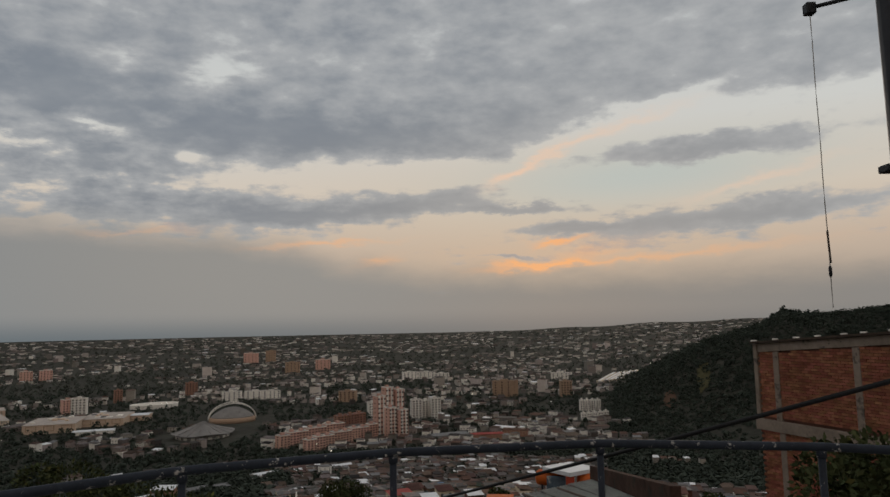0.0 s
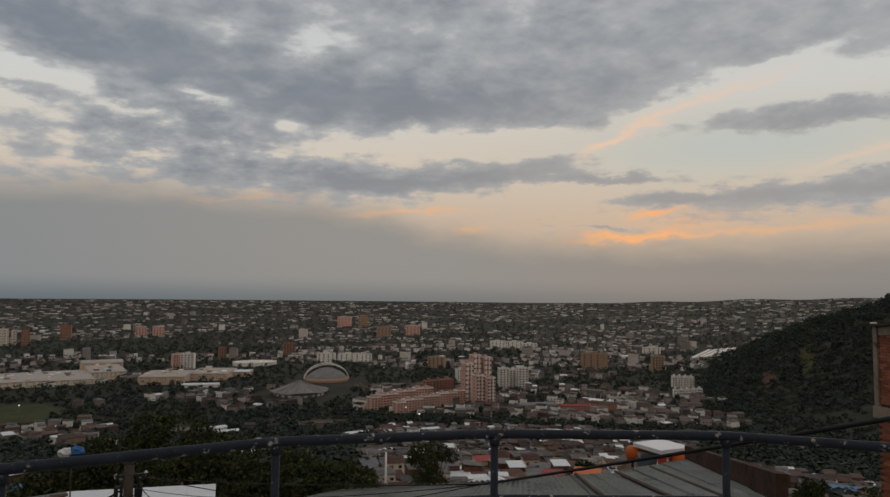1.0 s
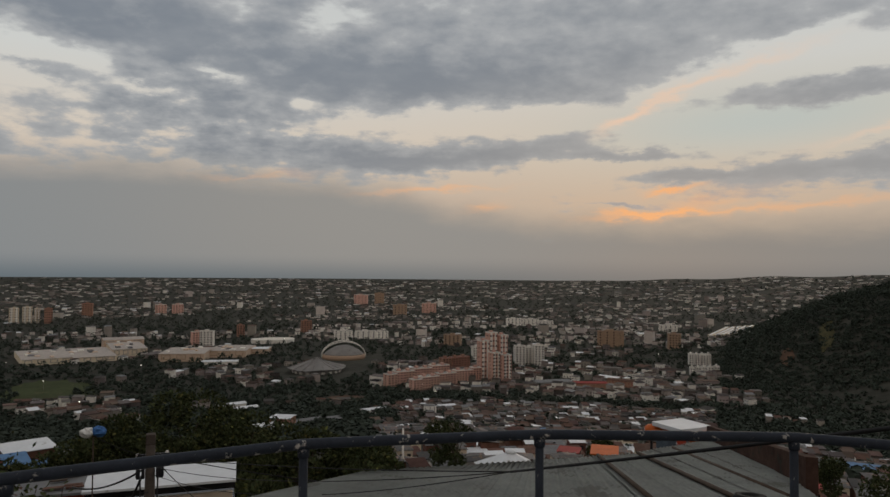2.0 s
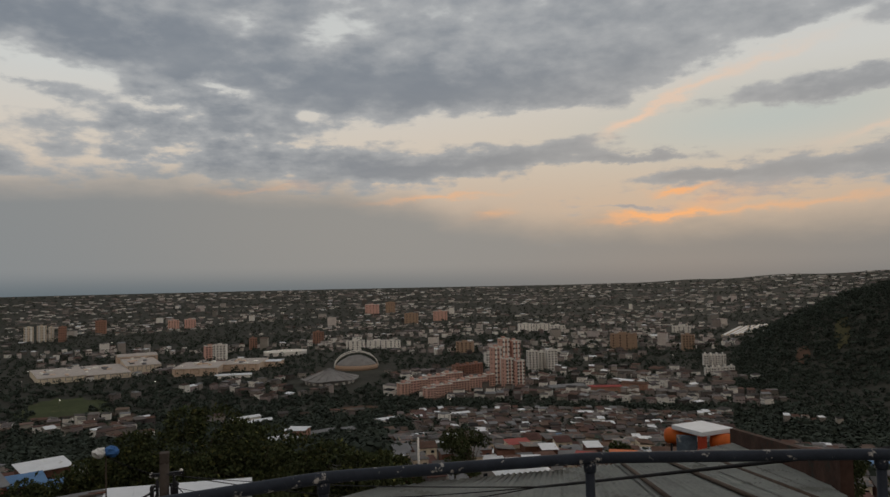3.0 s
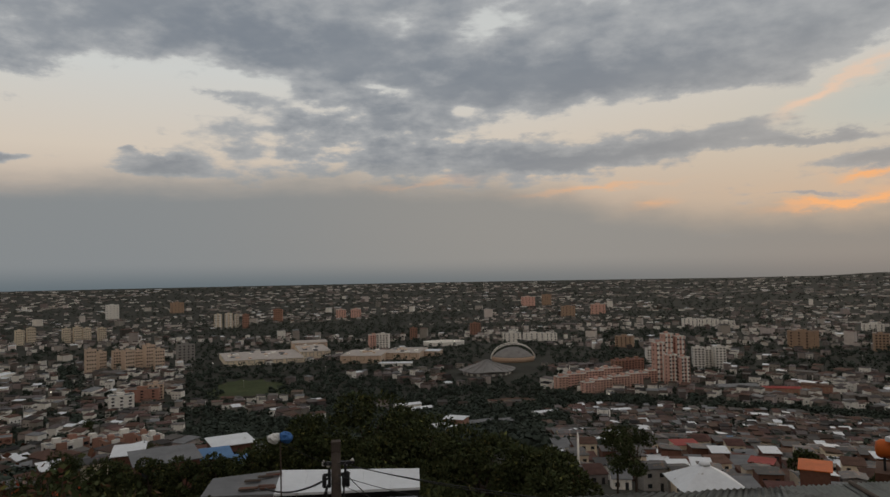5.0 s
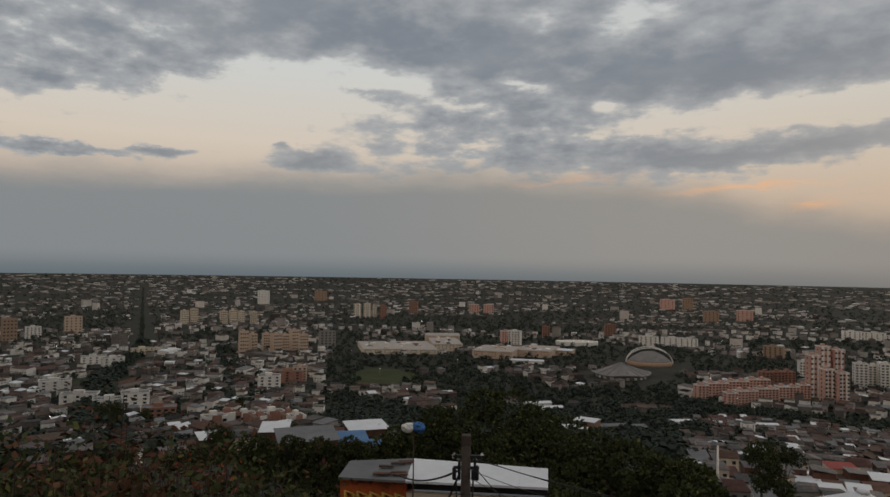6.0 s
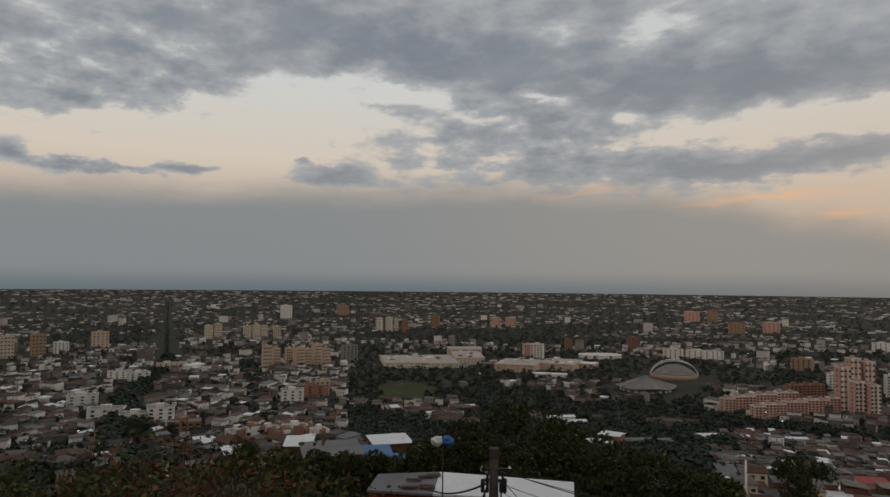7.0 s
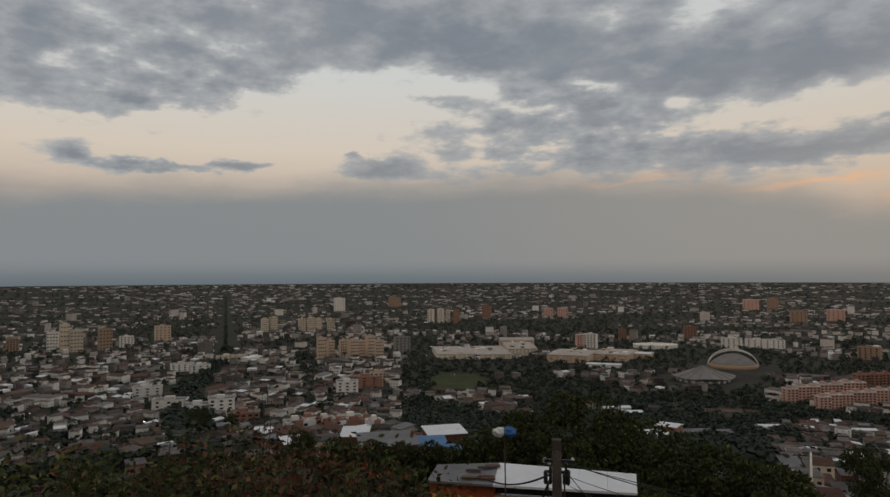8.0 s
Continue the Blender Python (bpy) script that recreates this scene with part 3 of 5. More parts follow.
def hall(name, label, az, r, w, d, h, wall, roof, turn=0.0, rise=2.0, group="", category="hall", panels=0, panel_mat="brown_wall"):
    """A long low hall: walls, sheet roof, and framed panels on its front."""
    b = thing(name, label, category, facing(az, r, turn, -0.8), group)
    bm = bmesh.new()
    box(bm, -w / 2, w / 2, -d / 2, d / 2, 0, h + .8)
    part("wall", bm, wall, b)
    bm = bmesh.new()
    sheet_roof(bm, w, d, rise, 0.6, 0.3)
    o = part("roof", bm, roof, b)
    o.location.z = h + .81
    for k in range(panels):
        bm = bmesh.new()
        pw = w / panels * .6
        for q in ((-pw / 2, pw / 2, h * .3, h * .36), (-pw / 2, pw / 2, h * .84, h * .9), (-pw / 2, -pw / 2 + .8, h * .36, h * .84), (pw / 2 - .8, pw / 2, h * .36, h * .84)):
            box(bm, q[0], q[1], -.3, .1, q[2], q[3])
        o = part("panel_border", bm, panel_mat, b)
        o.location = (-w / 2 + (k + .5) * w / panels, -d / 2 - .01, .8)
    if d > 75:
        # plant and rooflights on the wide roofs
        q = random.Random(int(r))
        for k in range(9):
            bm = bmesh.new()
            ux, uy = q.uniform(3, 9), q.uniform(4, 14)
            box(bm, -ux / 2, ux / 2, -uy / 2, uy / 2, -1.0, q.uniform(.8, 2.4), .1)
            o = part("roof_unit", bm, ("white_wall", "roof_grey", "peach_wall")[k % 3], b)
            yy = q.uniform(-.42, .42) * d
            o.location = (q.uniform(-.40, .40) * w, yy, h + 1.1 + rise * (1 - abs(yy) * 2 / d))
    take(az, r, max(w, d) * .5)
    return b


# shopping halls
hall("shopping_hall", "long peach rendered shopping hall with framed panels", -29.6, 1090, 62, 84, 11, "peach_wall", "roof_pale", -12, 1.0, "shopping halls", "shop", 3)
hall("shopping_hall", "long peach rendered shopping hall with framed panels", -26.3, 1120, 56, 80, 10, "peach_wall", "roof_pale", -12, 1.0, "shopping halls", "shop", 3)
hall("shopping_hall", "low peach rendered hall beside the shops", -24.2, 1130, 30, 30, 8, "peach_wall", "roof_white", -12, 1.0, "shopping halls", "shop", 1)
hall("shed", "long low shed with a pale sheet roof", -27.2, 1010, 48, 14, 4, "white_wall", "roof_white", -6, 1.5, "pale sheds", "shed")
for az, r, w, d, h in ((-39.4, 1140, 60, 120, 8), (-36.5, 1150, 60, 130, 7), (-34.0, 1195, 48, 120, 11)):
    hall("shopping_hall", "wide pale shopping hall with a flat stepped roof", az, r, w, d, h, "cream_wall", "roof_pale", 6, 1.2, "pale shopping halls", "shop", 4, "grey_wall")
hall("shopping_hall", "upper storey of a pale shopping hall", -34.2, 1262, 60, 40, 15, "peach_wall", "roof_pale", 6, 3, "pale shopping halls", "shop", 3, "grey_wall")
for az, r, w, rm in ((-26.3, 640, 24, "roof_white"), (-25.4, 610, 24, "roof_white"), (-24.0, 445, 17, "roof_white"), (-23.5, 425, 18, "roof_white"), (-20.6, 470, 24, "roof_grey"), (-18.6, 480, 14, "roof_grey"), (-15, 560, 20, "roof_white"), (-9.3, 600, 20, "roof_white"), (-8.0, 590, 22, "roof_grey")):
    hall("shed", "low shed with a pale sheet roof", az, r, w, 9, 4, "white_wall", rm, 24, 1.2, "pale sheds", "shed")
hall("red_shed", "dark red building with a white sheet roof", -22.3, 455, 13, 12, 8, "brick_mass", "roof_white", -20, 0.6, "", "building")
hall("school", "long dark red building round a yard", 2.6, 800, 36, 10, 7, "brick_mass", "roof_red", 12, 1.5, "", "school", 5)
hall("school", "long dark red building round a yard", 5.0, 830, 30, 10, 7, "brick_mass", "roof_tile", -20, 1.5, "", "school", 4)
hall("market_hall", "dark open market hall with a low roof", -0.5, 815, 44, 20, 5, "grey_wall", "roof_grey", 24, 1.5, "", "hall")


def coliseum():
    b = thing("coliseum", "round sports hall with a shallow grey shell roof", "sports hall", facing(-19.7, 915, 15, -0.5) @ Matrix.Diagonal((.86, .86, .92, 1)))
    bm = bmesh.new()
    lathe(bm, [(36, 0), (36, 5.5), (35, 5.6)], 48)
    part("wall", bm, "grey_wall", b)
    # shell roof: two ridges rising towards the middle, eaves dipping between
    bm = bmesh.new()
    n, rings = 64, []
    for i in range(11):
        q = i / 10
        ring = []
        for k in range(n):
            a = 2 * math.pi * k / n
            fold = 1.0 + 0.05 * math.cos(4 * a)
            rr = 42 * q * fold
            zz = 6.0 + 14 * (1 - q) ** 1.25 + 1.2 * q * math.cos(4 * a)
            ring.append(bm.verts.new((rr * math.cos(a), rr * math.sin(a), zz)))
        rings.append(ring)
    for r0, r1 in zip(rings, rings[1:]):
        for k in range(n):
            bm.faces.new((r0[k], r0[(k + 1) % n], r1[(k + 1) % n], r1[k]))
    bmesh.ops.remove_doubles(bm, verts=bm.verts, dist=0.01)
    bmesh.ops.solidify(bm, geom=bm.faces[:], thickness=0.6)
    part("roof", bm, "dome_roof", b)
    for k in range(16):
        a = 2 * math.pi * k / 16
        bm = bmesh.new()
        tube(bm, [(3 * math.cos(a), 3 * math.sin(a), 19.9), (20 * math.cos(a), 20 * math.sin(a), 12.9), (41 * math.cos(a), 41 * math.sin(a), 7.4 + 1.2 * math.cos(4 * a))], 0.35, 6)
        part("roof_rib", bm, "dome_roof", b)
    for k in range(20):
        a = 2 * math.pi * k / 20
        bm = bmesh.new()
        box(bm, -2.6, 2.6, -.4, .4, 0.4, 3.6)
        o = part("white_bay", bm, "white_wall", b)
        o.location = (36.3 * math.cos(a), 36.3 * math.sin(a), 0)
        o.rotation_euler.z = a + math.pi / 2
    take(-19.4, 905, 62)


def arched_hall():
    b = thing("arched_hall", "sports hall with a vaulted grey roof under white arches", "sports hall", facing(-17.55, 1050, 6, -0.5) @ Matrix.Diagonal((.84, .84, 1.0, 1)))
    bm = bmesh.new()
    lathe(bm, [(38, 0), (38, 5.6), (33, 6.6)], 48)
    part("wall", bm, "brown_wall", b, "tan ring wall with terraces")
    bm = bmesh.new()
    n = 40
    rings = []
    for i in range(9):
        q = i / 8
        rings.append([bm.verts.new((35 * q * math.cos(2 * math.pi * k / n), 30 * q * math.sin(2 * math.pi * k / n), 6.8 + 13 * (1 - q * q))) for k in range(n)])
    for r0, r1 in zip(rings, rings[1:]):
        for k in range(n):
            bm.faces.new((r0[k], r0[(k + 1) % n], r1[(k + 1) % n], r1[k]))
    bmesh.ops.remove_doubles(bm, verts=bm.verts, dist=0.01)
    bmesh.ops.solidify(bm, geom=bm.faces[:], thickness=0.6)
    part("roof", bm, "dome_roof", b)
    for yy, top in ((-9, 25.5), (9, 26)):
        bm = bmesh.new()
        tube(bm, [(39 * math.cos(math.pi * k / 24), yy * (0.4 + .6 * math.sin(math.pi * k / 24)), 3 + (top - 3) * math.sin(math.pi * k / 24)) for k in range(25)], 0.7, 8)
        part("arch", bm, "white_wall", b, "white arch spanning the roof")
    for k in range(1, 12):
        a = math.pi * k / 12
        bm = bmesh.new()
        yy = 9 * (0.4 + .6 * math.sin(a))
        tube(bm, [(39 * math.cos(a), -yy, 3 + 22.5 * math.sin(a)), (39 * math.cos(a), yy, 3 + 23 * math.sin(a))], 0.35, 6)
        part("arch_tie", bm, "white_wall", b)
    take(-17.35, 1035, 62)


def velodrome():
    b = thing("velodrome", "oval cycling track with a pale banked ring", "sports ground", facing(-23.2, 1290, 10, 0))
    bm = bmesh.new()
    n, prof = 64, [(1.0, 0.0), (1.02, 7.0), (0.97, 7.2), (0.80, 1.2), (0.78, 0.3)]
    rings = [[bm.verts.new((38 * q * math.cos(2 * math.pi * k / n), 26 * q * math.sin(2 * math.pi * k / n), z)) for k in range(n)] for q, z in prof]
    for r0, r1 in zip(rings, rings[1:]):
        for k in range(n):
            bm.faces.new((r0[k], r0[(k + 1) % n], r1[(k + 1) % n], r1[k]))
    part("track", bm, "white_wall", b)
    bm = bmesh.new()
    f = bm.faces.new([bm.verts.new((38 * .79 * math.cos(2 * math.pi * k / n), 26 * .79 * math.sin(2 * math.pi * k / n), 0.35)) for k in range(n)])
    part("infield", bm, "grass", b)
    take(-23.2, 1290, 44)


coliseum()
arched_hall()
velodrome()

# fields ---------------------------------------------------------------------------


def patch(name, label, az, r, wa, wr, material, seed, lift=0.15):
    """An uneven flat patch lying on the ground."""
    rng = random.Random(seed)
    x0, y0 = polar(az, r)
    c, s = math.cos(radians(-az)), math.sin(radians(-az))
    rings = []
    bm = bmesh.new()
    wob = [1 + rng.uniform(-.14, .14) for _ in range(36)]
    for q in (0.0, .25, .5, .75, 1.0):
        ring = []
        for k in range(36):
            a = 2 * math.pi * k / 36
            u, v = wa * q * wob[k] * math.cos(a), wr * q * wob[k] * math.sin(a)
            x, y = x0 + u * c - v * s, y0 + u * s + v * c
            ring.append(bm.verts.new((x, y, ground(x, y) + lift)))
        rings.append(ring)
    for r0, r1 in zip(rings, rings[1:]):
        for k in range(36):
            bm.faces.new((r0[k], r0[(k + 1) % 36], r1[(k + 1) % 36], r1[k]))
    bmesh.ops.remove_doubles(bm, verts=bm.verts, dist=0.001)
    tagged(part(name, bm, material), label, "grass" if material == "grass" else "ground", kind="stuff")


patch("grass_field", "mown green sports field among dark trees", -38.9, 835, 46, 92, "grass", 3)
patch("grass_field", "narrow strip of grass below the field", -36.6, 700, 26, 18, "grass", 4)
patch("grass_field", "pale grass verge", -60.2, 880, 30, 26, "grass", 6)
patch("bare_earth", "bare brown earth yard", -17.4, 690, 22, 30, "earth", 8)
patch("bare_earth", "bare reddish earth scar on the wooded hill", 17.05, 985, 8, 26, "earth", 9, 2.0)
patch("bare_earth", "dry yellowish clearing on the wooded hill", 19.6, 1010, 9, 40, "dry_grass", 10, 2.0)
for az, r, rad in ((17.05, 985, 9), (19.6, 1010, 8), (-39.4, 800, 30), (-38.6, 850, 36), (-39.2, 900, 30), (-36.8, 705, 14), (-60.2, 880, 26), (-17.4, 690, 20)):
    take(az, r, rad)

# houses of the plain, joined --------------------------------------------------------
rng = random.Random(11)


def in_wood(x, y, az, r):
    """Woods and parks where no house stands."""
    if az > 13.0 and 930 - 130 * smooth(16, 26, az) < r < 1900:
        return True
    if az > 12 and 430 < r < 930 and noise.noise((x * .010, y * .010, 4.0)) > (-0.5 if r < 630 else 0.05):
        return True
    if -34 < az < -13 and 480 < r < 900 and noise.noise((x * .011, y * .011, 5.0)) > -0.16:
        return True
    if -44 < az < -31 and 480 < r < 1010 and noise.noise((x * .010, y * .010, 2.0)) > -0.16:
        return True
    if -43.4 < az < -40.6 and 1050 < r < 1500:
        return True
    # belts of trees that lie across the view
    belt = noise.noise((az * .0175 * r * .0026, r * .0062, 1.7))
    if r > 650:
        return belt > (0.18 if r > 1900 else 0.08 if r > 1300 else 0.45 if az < -43 else -0.12)
    return False


def avenue_az(r):
    """The tree-lined avenue across the plain, bending near the foot of the hill."""
    return -57.6 - 2.7 * (1 - smooth(800, 1150, r))


def house_field():
    V, F, MI = [], [], []
    shapes = ((-1, -1), (1, -1), (1, 1), (-1, 1))

    def add_house(x, y, z, w, d, h, a, slope, tint):
        c, s = math.cos(a), math.sin(a)

        def at(u, v, zz):
            return (x + u * c - v * s, y + u * s + v * c, z + zz)
        n = len(V)
        V.extend(at(su * w / 2, sv * d / 2, -1.5) for su, sv in shapes)
        V.extend(at(su * w / 2, sv * d / 2, h) for su, sv in shapes)
        for i in range(4):
            F.append((n + i, n + (i + 1) % 4, n + 4 + (i + 1) % 4, n + 4 + i)), MI.append(tint)
        F.append((n + 4, n + 5, n + 6, n + 7)), MI.append(tint)
        n = len(V)
        o = 0.35
        up = (0.0, 0.0, slope, slope)
        V.extend(at(su * (w / 2 + o), sv * (d / 2 + o), h + .06 + u) for (su, sv), u in zip(shapes, up))
        V.extend(at(su * (w / 2 + o), sv * (d / 2 + o), h + .30 + u) for (su, sv), u in zip(shapes, up))
        roof = rng.choices((2, 3, 4, 6, 8), (46, 7, 12, 6, 29))[0]
        for q in ((4, 5, 6, 7), (3, 2, 1, 0), (0, 1, 5, 4), (1, 2, 6, 5), (2, 3, 7, 6), (3, 0, 4, 7)):
            F.append(tuple(n + i for i in q)), MI.append(roof)
        if w > 7 and math.hypot(x, y) < 1250:
            k = max(2, int(w / 3.2))
            for fl in range(max(1, int(h / 3))):
                for i in range(k):
                    u = -w / 2 + (i + .5) * w / k
                    zz = 1.0 + fl * 2.9
                    n = len(V)
                    V.extend((at(u - .7, -d / 2 - .05, zz), at(u + .7, -d / 2 - .05, zz), at(u + .7, -d / 2 - .05, zz + 1.2), at(u - .7, -d / 2 - .05, zz + 1.2)))
                    F.append((n, n + 1, n + 2, n + 3)), MI.append(5)

    count = 0
    # streets run in two directions; each cell of the town plan has its own tilt
    for ring in range(0, 134):
        r0 = 300 * 1.0215 ** ring
        if r0 > 4700:
            break
        dr = r0 * .0215
        da = math.degrees(max(9.5, dr * .62) / r0)
        n = int(150 / da)
        for k in range(n):
            az = -78 + (k + rng.random() * .8) * da
            r = r0 + rng.random() * dr
            x, y = polar(az, r)
            if r < 560 and az > -43:
                continue
            if (r < 645 and -15 < az < 26) or in_wood(x, y, az, r) or not free(x, y, 8) or rng.random() < (0.20 if r > 1500 else 0.34 if r > 800 or az > -40 else 0.56 if r > 560 else 0.76):
                continue
            if abs(az - avenue_az(r)) < 17.0 / r * 57.3 and 480 < r < 3600:
                continue
            cell = noise.noise((x * .003, y * .003, 8.0))
            a = radians(-az) * .15 + cell * 2.2 + rng.choice((0, 0, math.pi / 2)) + rng.gauss(0, .04)
            big = rng.random()
            w, d = rng.uniform(6, 12), rng.uniform(6, 9)
            h = rng.choice((3.2, 5.8, 5.8, 6.4, 8.6)) if r < 1800 else rng.choice((2.8, 3.4, 4.4))
            if r > 1500:
                w *= 1.0 + (r - 1500) / 1150
                d *= 1.0 + (r - 1500) / 5000
            if big < .022 and 1200 < r < 3400:
                h = rng.uniform(12, 24)
                w, d = rng.uniform(14, 26), rng.uniform(11, 16)
            elif big < .05 and r > 800:
                w, d = rng.uniform(18, 40), rng.uniform(10, 16)
            # past 1250 m most walls get the tone lightened for haze
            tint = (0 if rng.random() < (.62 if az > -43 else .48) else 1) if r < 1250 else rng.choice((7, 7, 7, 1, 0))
            add_house(x, y, ground(x, y), w, d, h, a, rng.uniform(.2, 1.4), tint)
            count += 1
    # the close-built town on the lower slope
    r = 338.0
    while r < 640:
        az = -15.0 + rng.random()
        while az < 26:
            x, y = polar(az, r + rng.uniform(-2, 2))
            if free(x, y, 3) and rng.random() < .86 and not in_wood(x, y, az, r) and not (az < -9 - (r - 400) * -.01 and r > 420 and rng.random() < .5):
                a = radians(-az + 14) + rng.gauss(0, .07) + rng.choice((0, 0, 0, math.pi / 2))
                add_house(x, y, ground(x, y) + .2, rng.uniform(3.8, 6.0), rng.uniform(4.5, 6.5), rng.choice((2.8, 3.2, 4.6, 5.4)), a, rng.uniform(.2, 1.2), 0 if rng.random() < .84 else 1)
            az += math.degrees(rng.uniform(5.4, 7.8) / r)
        r += 8.0
    joined("far_houses", V, F, ["house_mix", "white_wall", "roof_mix", "roof_grey", "roof_tile", "window_dark", "roof_white", "house_hazed", "roof_brown"], "countless low houses of the plain with zinc and tile roofs", "houses", MI)


house_field()

# trees of the plain, joined ------------------------------------------------------------


def tree_shape(n, seed, flat=0.8):
    """A crown of n small leaf clumps, each a bent pair of triangles, uneven outline: verts and faces about the origin, radius 1."""
    g = np.random.default_rng(seed)
    V, F = [], []
    lobes = g.normal(0, .45, (6, 3)) * (1, 1, .55)
    for i in range(n):
        c = lobes[g.integers(6)]
        d = g.normal(0, 1, 3)
        d /= np.linalg.norm(d)
        p = c + d * g.uniform(.32, .58) * (1, 1, flat)
        u = np.cross(d, (0.3, 0.2, 1.0))
        u /= np.linalg.norm(u)
        v = np.cross(d, u)
        s = g.uniform(.16, .34)
        k = len(V)
        V += [p - u * s, p - v * s * .8 - d * s * .4, p + u * s, p + v * s * .9 + d * s * .15]
        F += [(k, k + 1, k + 2), (k, k + 2, k + 3)]
    return np.array(V), np.array(F)


def tree_field():
    kinds = [tree_shape(46, 40 + i) for i in range(6)]
    small = [tree_shape(28, 60 + i) for i in range(6)]
    VV, FF, MM, base = [], [], [], 0
    g = random.Random(21)

    def add(x, y, z, s, hh, far, dark=False):
        nonlocal base
        v, f = g.choice(small if far else kinds)
        a = g.uniform(0, 6.28)
        c, q = math.cos(a), math.sin(a)
        w = v * s
        VV.append(np.stack((x + w[:, 0] * c - w[:, 1] * q, y + w[:, 0] * q + w[:, 1] * c, z + hh + w[:, 2] * 1.05), 1))
        FF.append(f + base)
        # crowns past 1650 m take the colour with the haze in it
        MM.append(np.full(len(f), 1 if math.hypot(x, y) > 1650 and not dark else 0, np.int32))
        base += len(v)

    for ring in range(0, 150):
        r0 = 262 * 1.026 ** ring
        if r0 > 4600:
            break
        dr = r0 * .026
        da = math.degrees(max(5.0, dr * .36) / r0)
        for k in range(int(150 / da)):
            az = -78 + (k + g.random()) * da
            r = r0 + g.random() * dr
            x, y = polar(az, r)
            wood = in_wood(x, y, az, r)
            if r < 560:
                wood = wood or -43 < az < -15
                if -46 < az < -38 and r < 260:
                    wood = g.random() < .3
            if abs(az - avenue_az(r)) / 57.3 * r < 22 and 480 < r < 3600:
                continue
            if g.random() > (0.9 if wood else .30 if r > 1500 else (0.46 if r > 645 else (.22 if -15 < az < 26 else .60 if r > 560 else .9))):
                continue
            if not free(x, y, 0 if wood else 3):
                continue
            s = g.uniform(3.2, 6.0) * (1 + max(0, r - 900) / 2600)
            if r > 2400:
                s *= .8
            add(x, y, ground(x, y), s, s * g.uniform(.45, .8), r > 1000)
    # rows of tall trees along the two avenues
    for q in range(440):
        r = 480 + q * 7.0
        for off in ((-9, 0, 9) if r < 950 else (-4, 4) if r < 1300 else (0,)):
            if r > 950 and g.random() < .35:
                continue
            az = avenue_az(r) + math.degrees((off + g.uniform(-2, 2)) / r)
            x, y = polar(az, r)
            s = g.uniform(5.0, 7.5) * (1.25 if r < 900 else 1.0 if r < 1300 else .55)
            add(x, y, ground(x, y), s, s * (.7 if r < 1200 else .4), r > 1000, r < 1900)
        if 620 < r < 1240:
            az = -50.4 - 1.4 * (r - 680) / 540
            for off in (-7, 6):
                x, y = polar(az + math.degrees((off + g.uniform(-2, 2)) / r), r)
                add(x, y, ground(x, y), g.uniform(4.5, 6.5), 4.5, False, True)
    # the close wood on the spur
    for _ in range(8500):
        az, r = g.uniform(12.3, 37), g.uniform(860, 1260)
        x, y = polar(az, r)
        if in_wood(x, y, az, r) and free(x, y, 2):
            s = g.uniform(2.0, 4.0)
            add(x, y, ground(x, y), s, s * g.uniform(.3, .7), True)
    V = np.concatenate(VV)
    F = np.concatenate(FF)
    me = bpy.data.meshes.new("far_trees")
    me.vertices.add(len(V)), me.loops.add(len(F) * 3), me.polygons.add(len(F))
    me.vertices.foreach_set("co", V.ravel())
    me.loops.foreach_set("vertex_index", F.ravel())
    me.polygons.foreach_set("loop_start", np.arange(0, len(F) * 3, 3))
    me.update(calc_edges=True)
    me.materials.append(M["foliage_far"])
    me.materials.append(M["foliage_hazed"])
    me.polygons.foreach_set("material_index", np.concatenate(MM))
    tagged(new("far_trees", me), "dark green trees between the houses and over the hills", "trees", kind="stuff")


tree_field()


def from_start(az, r):
    """As polar(), seen from the start of the walk."""
    return 0.82 + r * math.sin(radians(az)), 0.89 + r * math.cos(radians(az))


def from_middle(az, r):
    """As polar(), seen from half way."""
    return 0.29 + r * math.sin(radians(az)), 2.06 + r * math.cos(radians(az))


# the hillside town: the houses nearest to the terrace, each a thing of its own -----------
mat("rail_paint", (0.020, 0.026, 0.038), rough=0.6, var=0.3, scale=9, spots=((0.42, 0.40, 0.37), 0.055, 16.0), bump=0.4)
mat("cable", (0.015, 0.015, 0.016), rough=0.6, var=0.2, scale=5, bump=0)
mat("fibre_cement", (0.33, 0.35, 0.33), rough=0.85, var=0.2, scale=0.5, spots=((0.22, 0.23, 0.21), 0.09, 0.7), random_v=0.08)
mat("tank_orange", (0.56, 0.125, 0.022), rough=0.5, var=0.15, scale=1.0)
mat("column_red", (0.46, 0.07, 0.035), rough=0.6, var=0.15, scale=1.0)
mat("mural_orange", (0.42, 0.10, 0.035), rough=0.8, var=0.35, scale=0.9, spots=((0.10, 0.045, 0.03), 0.10, 0.8))
mat("mural_yellow", (0.55, 0.38, 0.09), rough=0.8, var=0.2, scale=2)
mat("mural_blue", (0.10, 0.14, 0.18), rough=0.8, var=0.4, scale=2, spots=((0.45, 0.45, 0.42), 0.05, 2.0))
mat("tarp_blue", (0.05, 0.15, 0.38), rough=0.6, var=0.2, scale=2)
mat("bag_white", (0.70, 0.70, 0.68), rough=0.5, var=0.1, scale=3)
mat("rubber", (0.018, 0.018, 0.018), rough=0.8, var=0.2, scale=6)
mat("timber", (0.075, 0.055, 0.042), rough=0.85, var=0.3, scale=3)
mat("steel_dark", (0.035, 0.036, 0.040), rough=0.55, var=0.2, scale=3, metal=0.3)
mat("pole_concrete", (0.085, 0.070, 0.060), rough=0.9, var=0.3, scale=2.5)
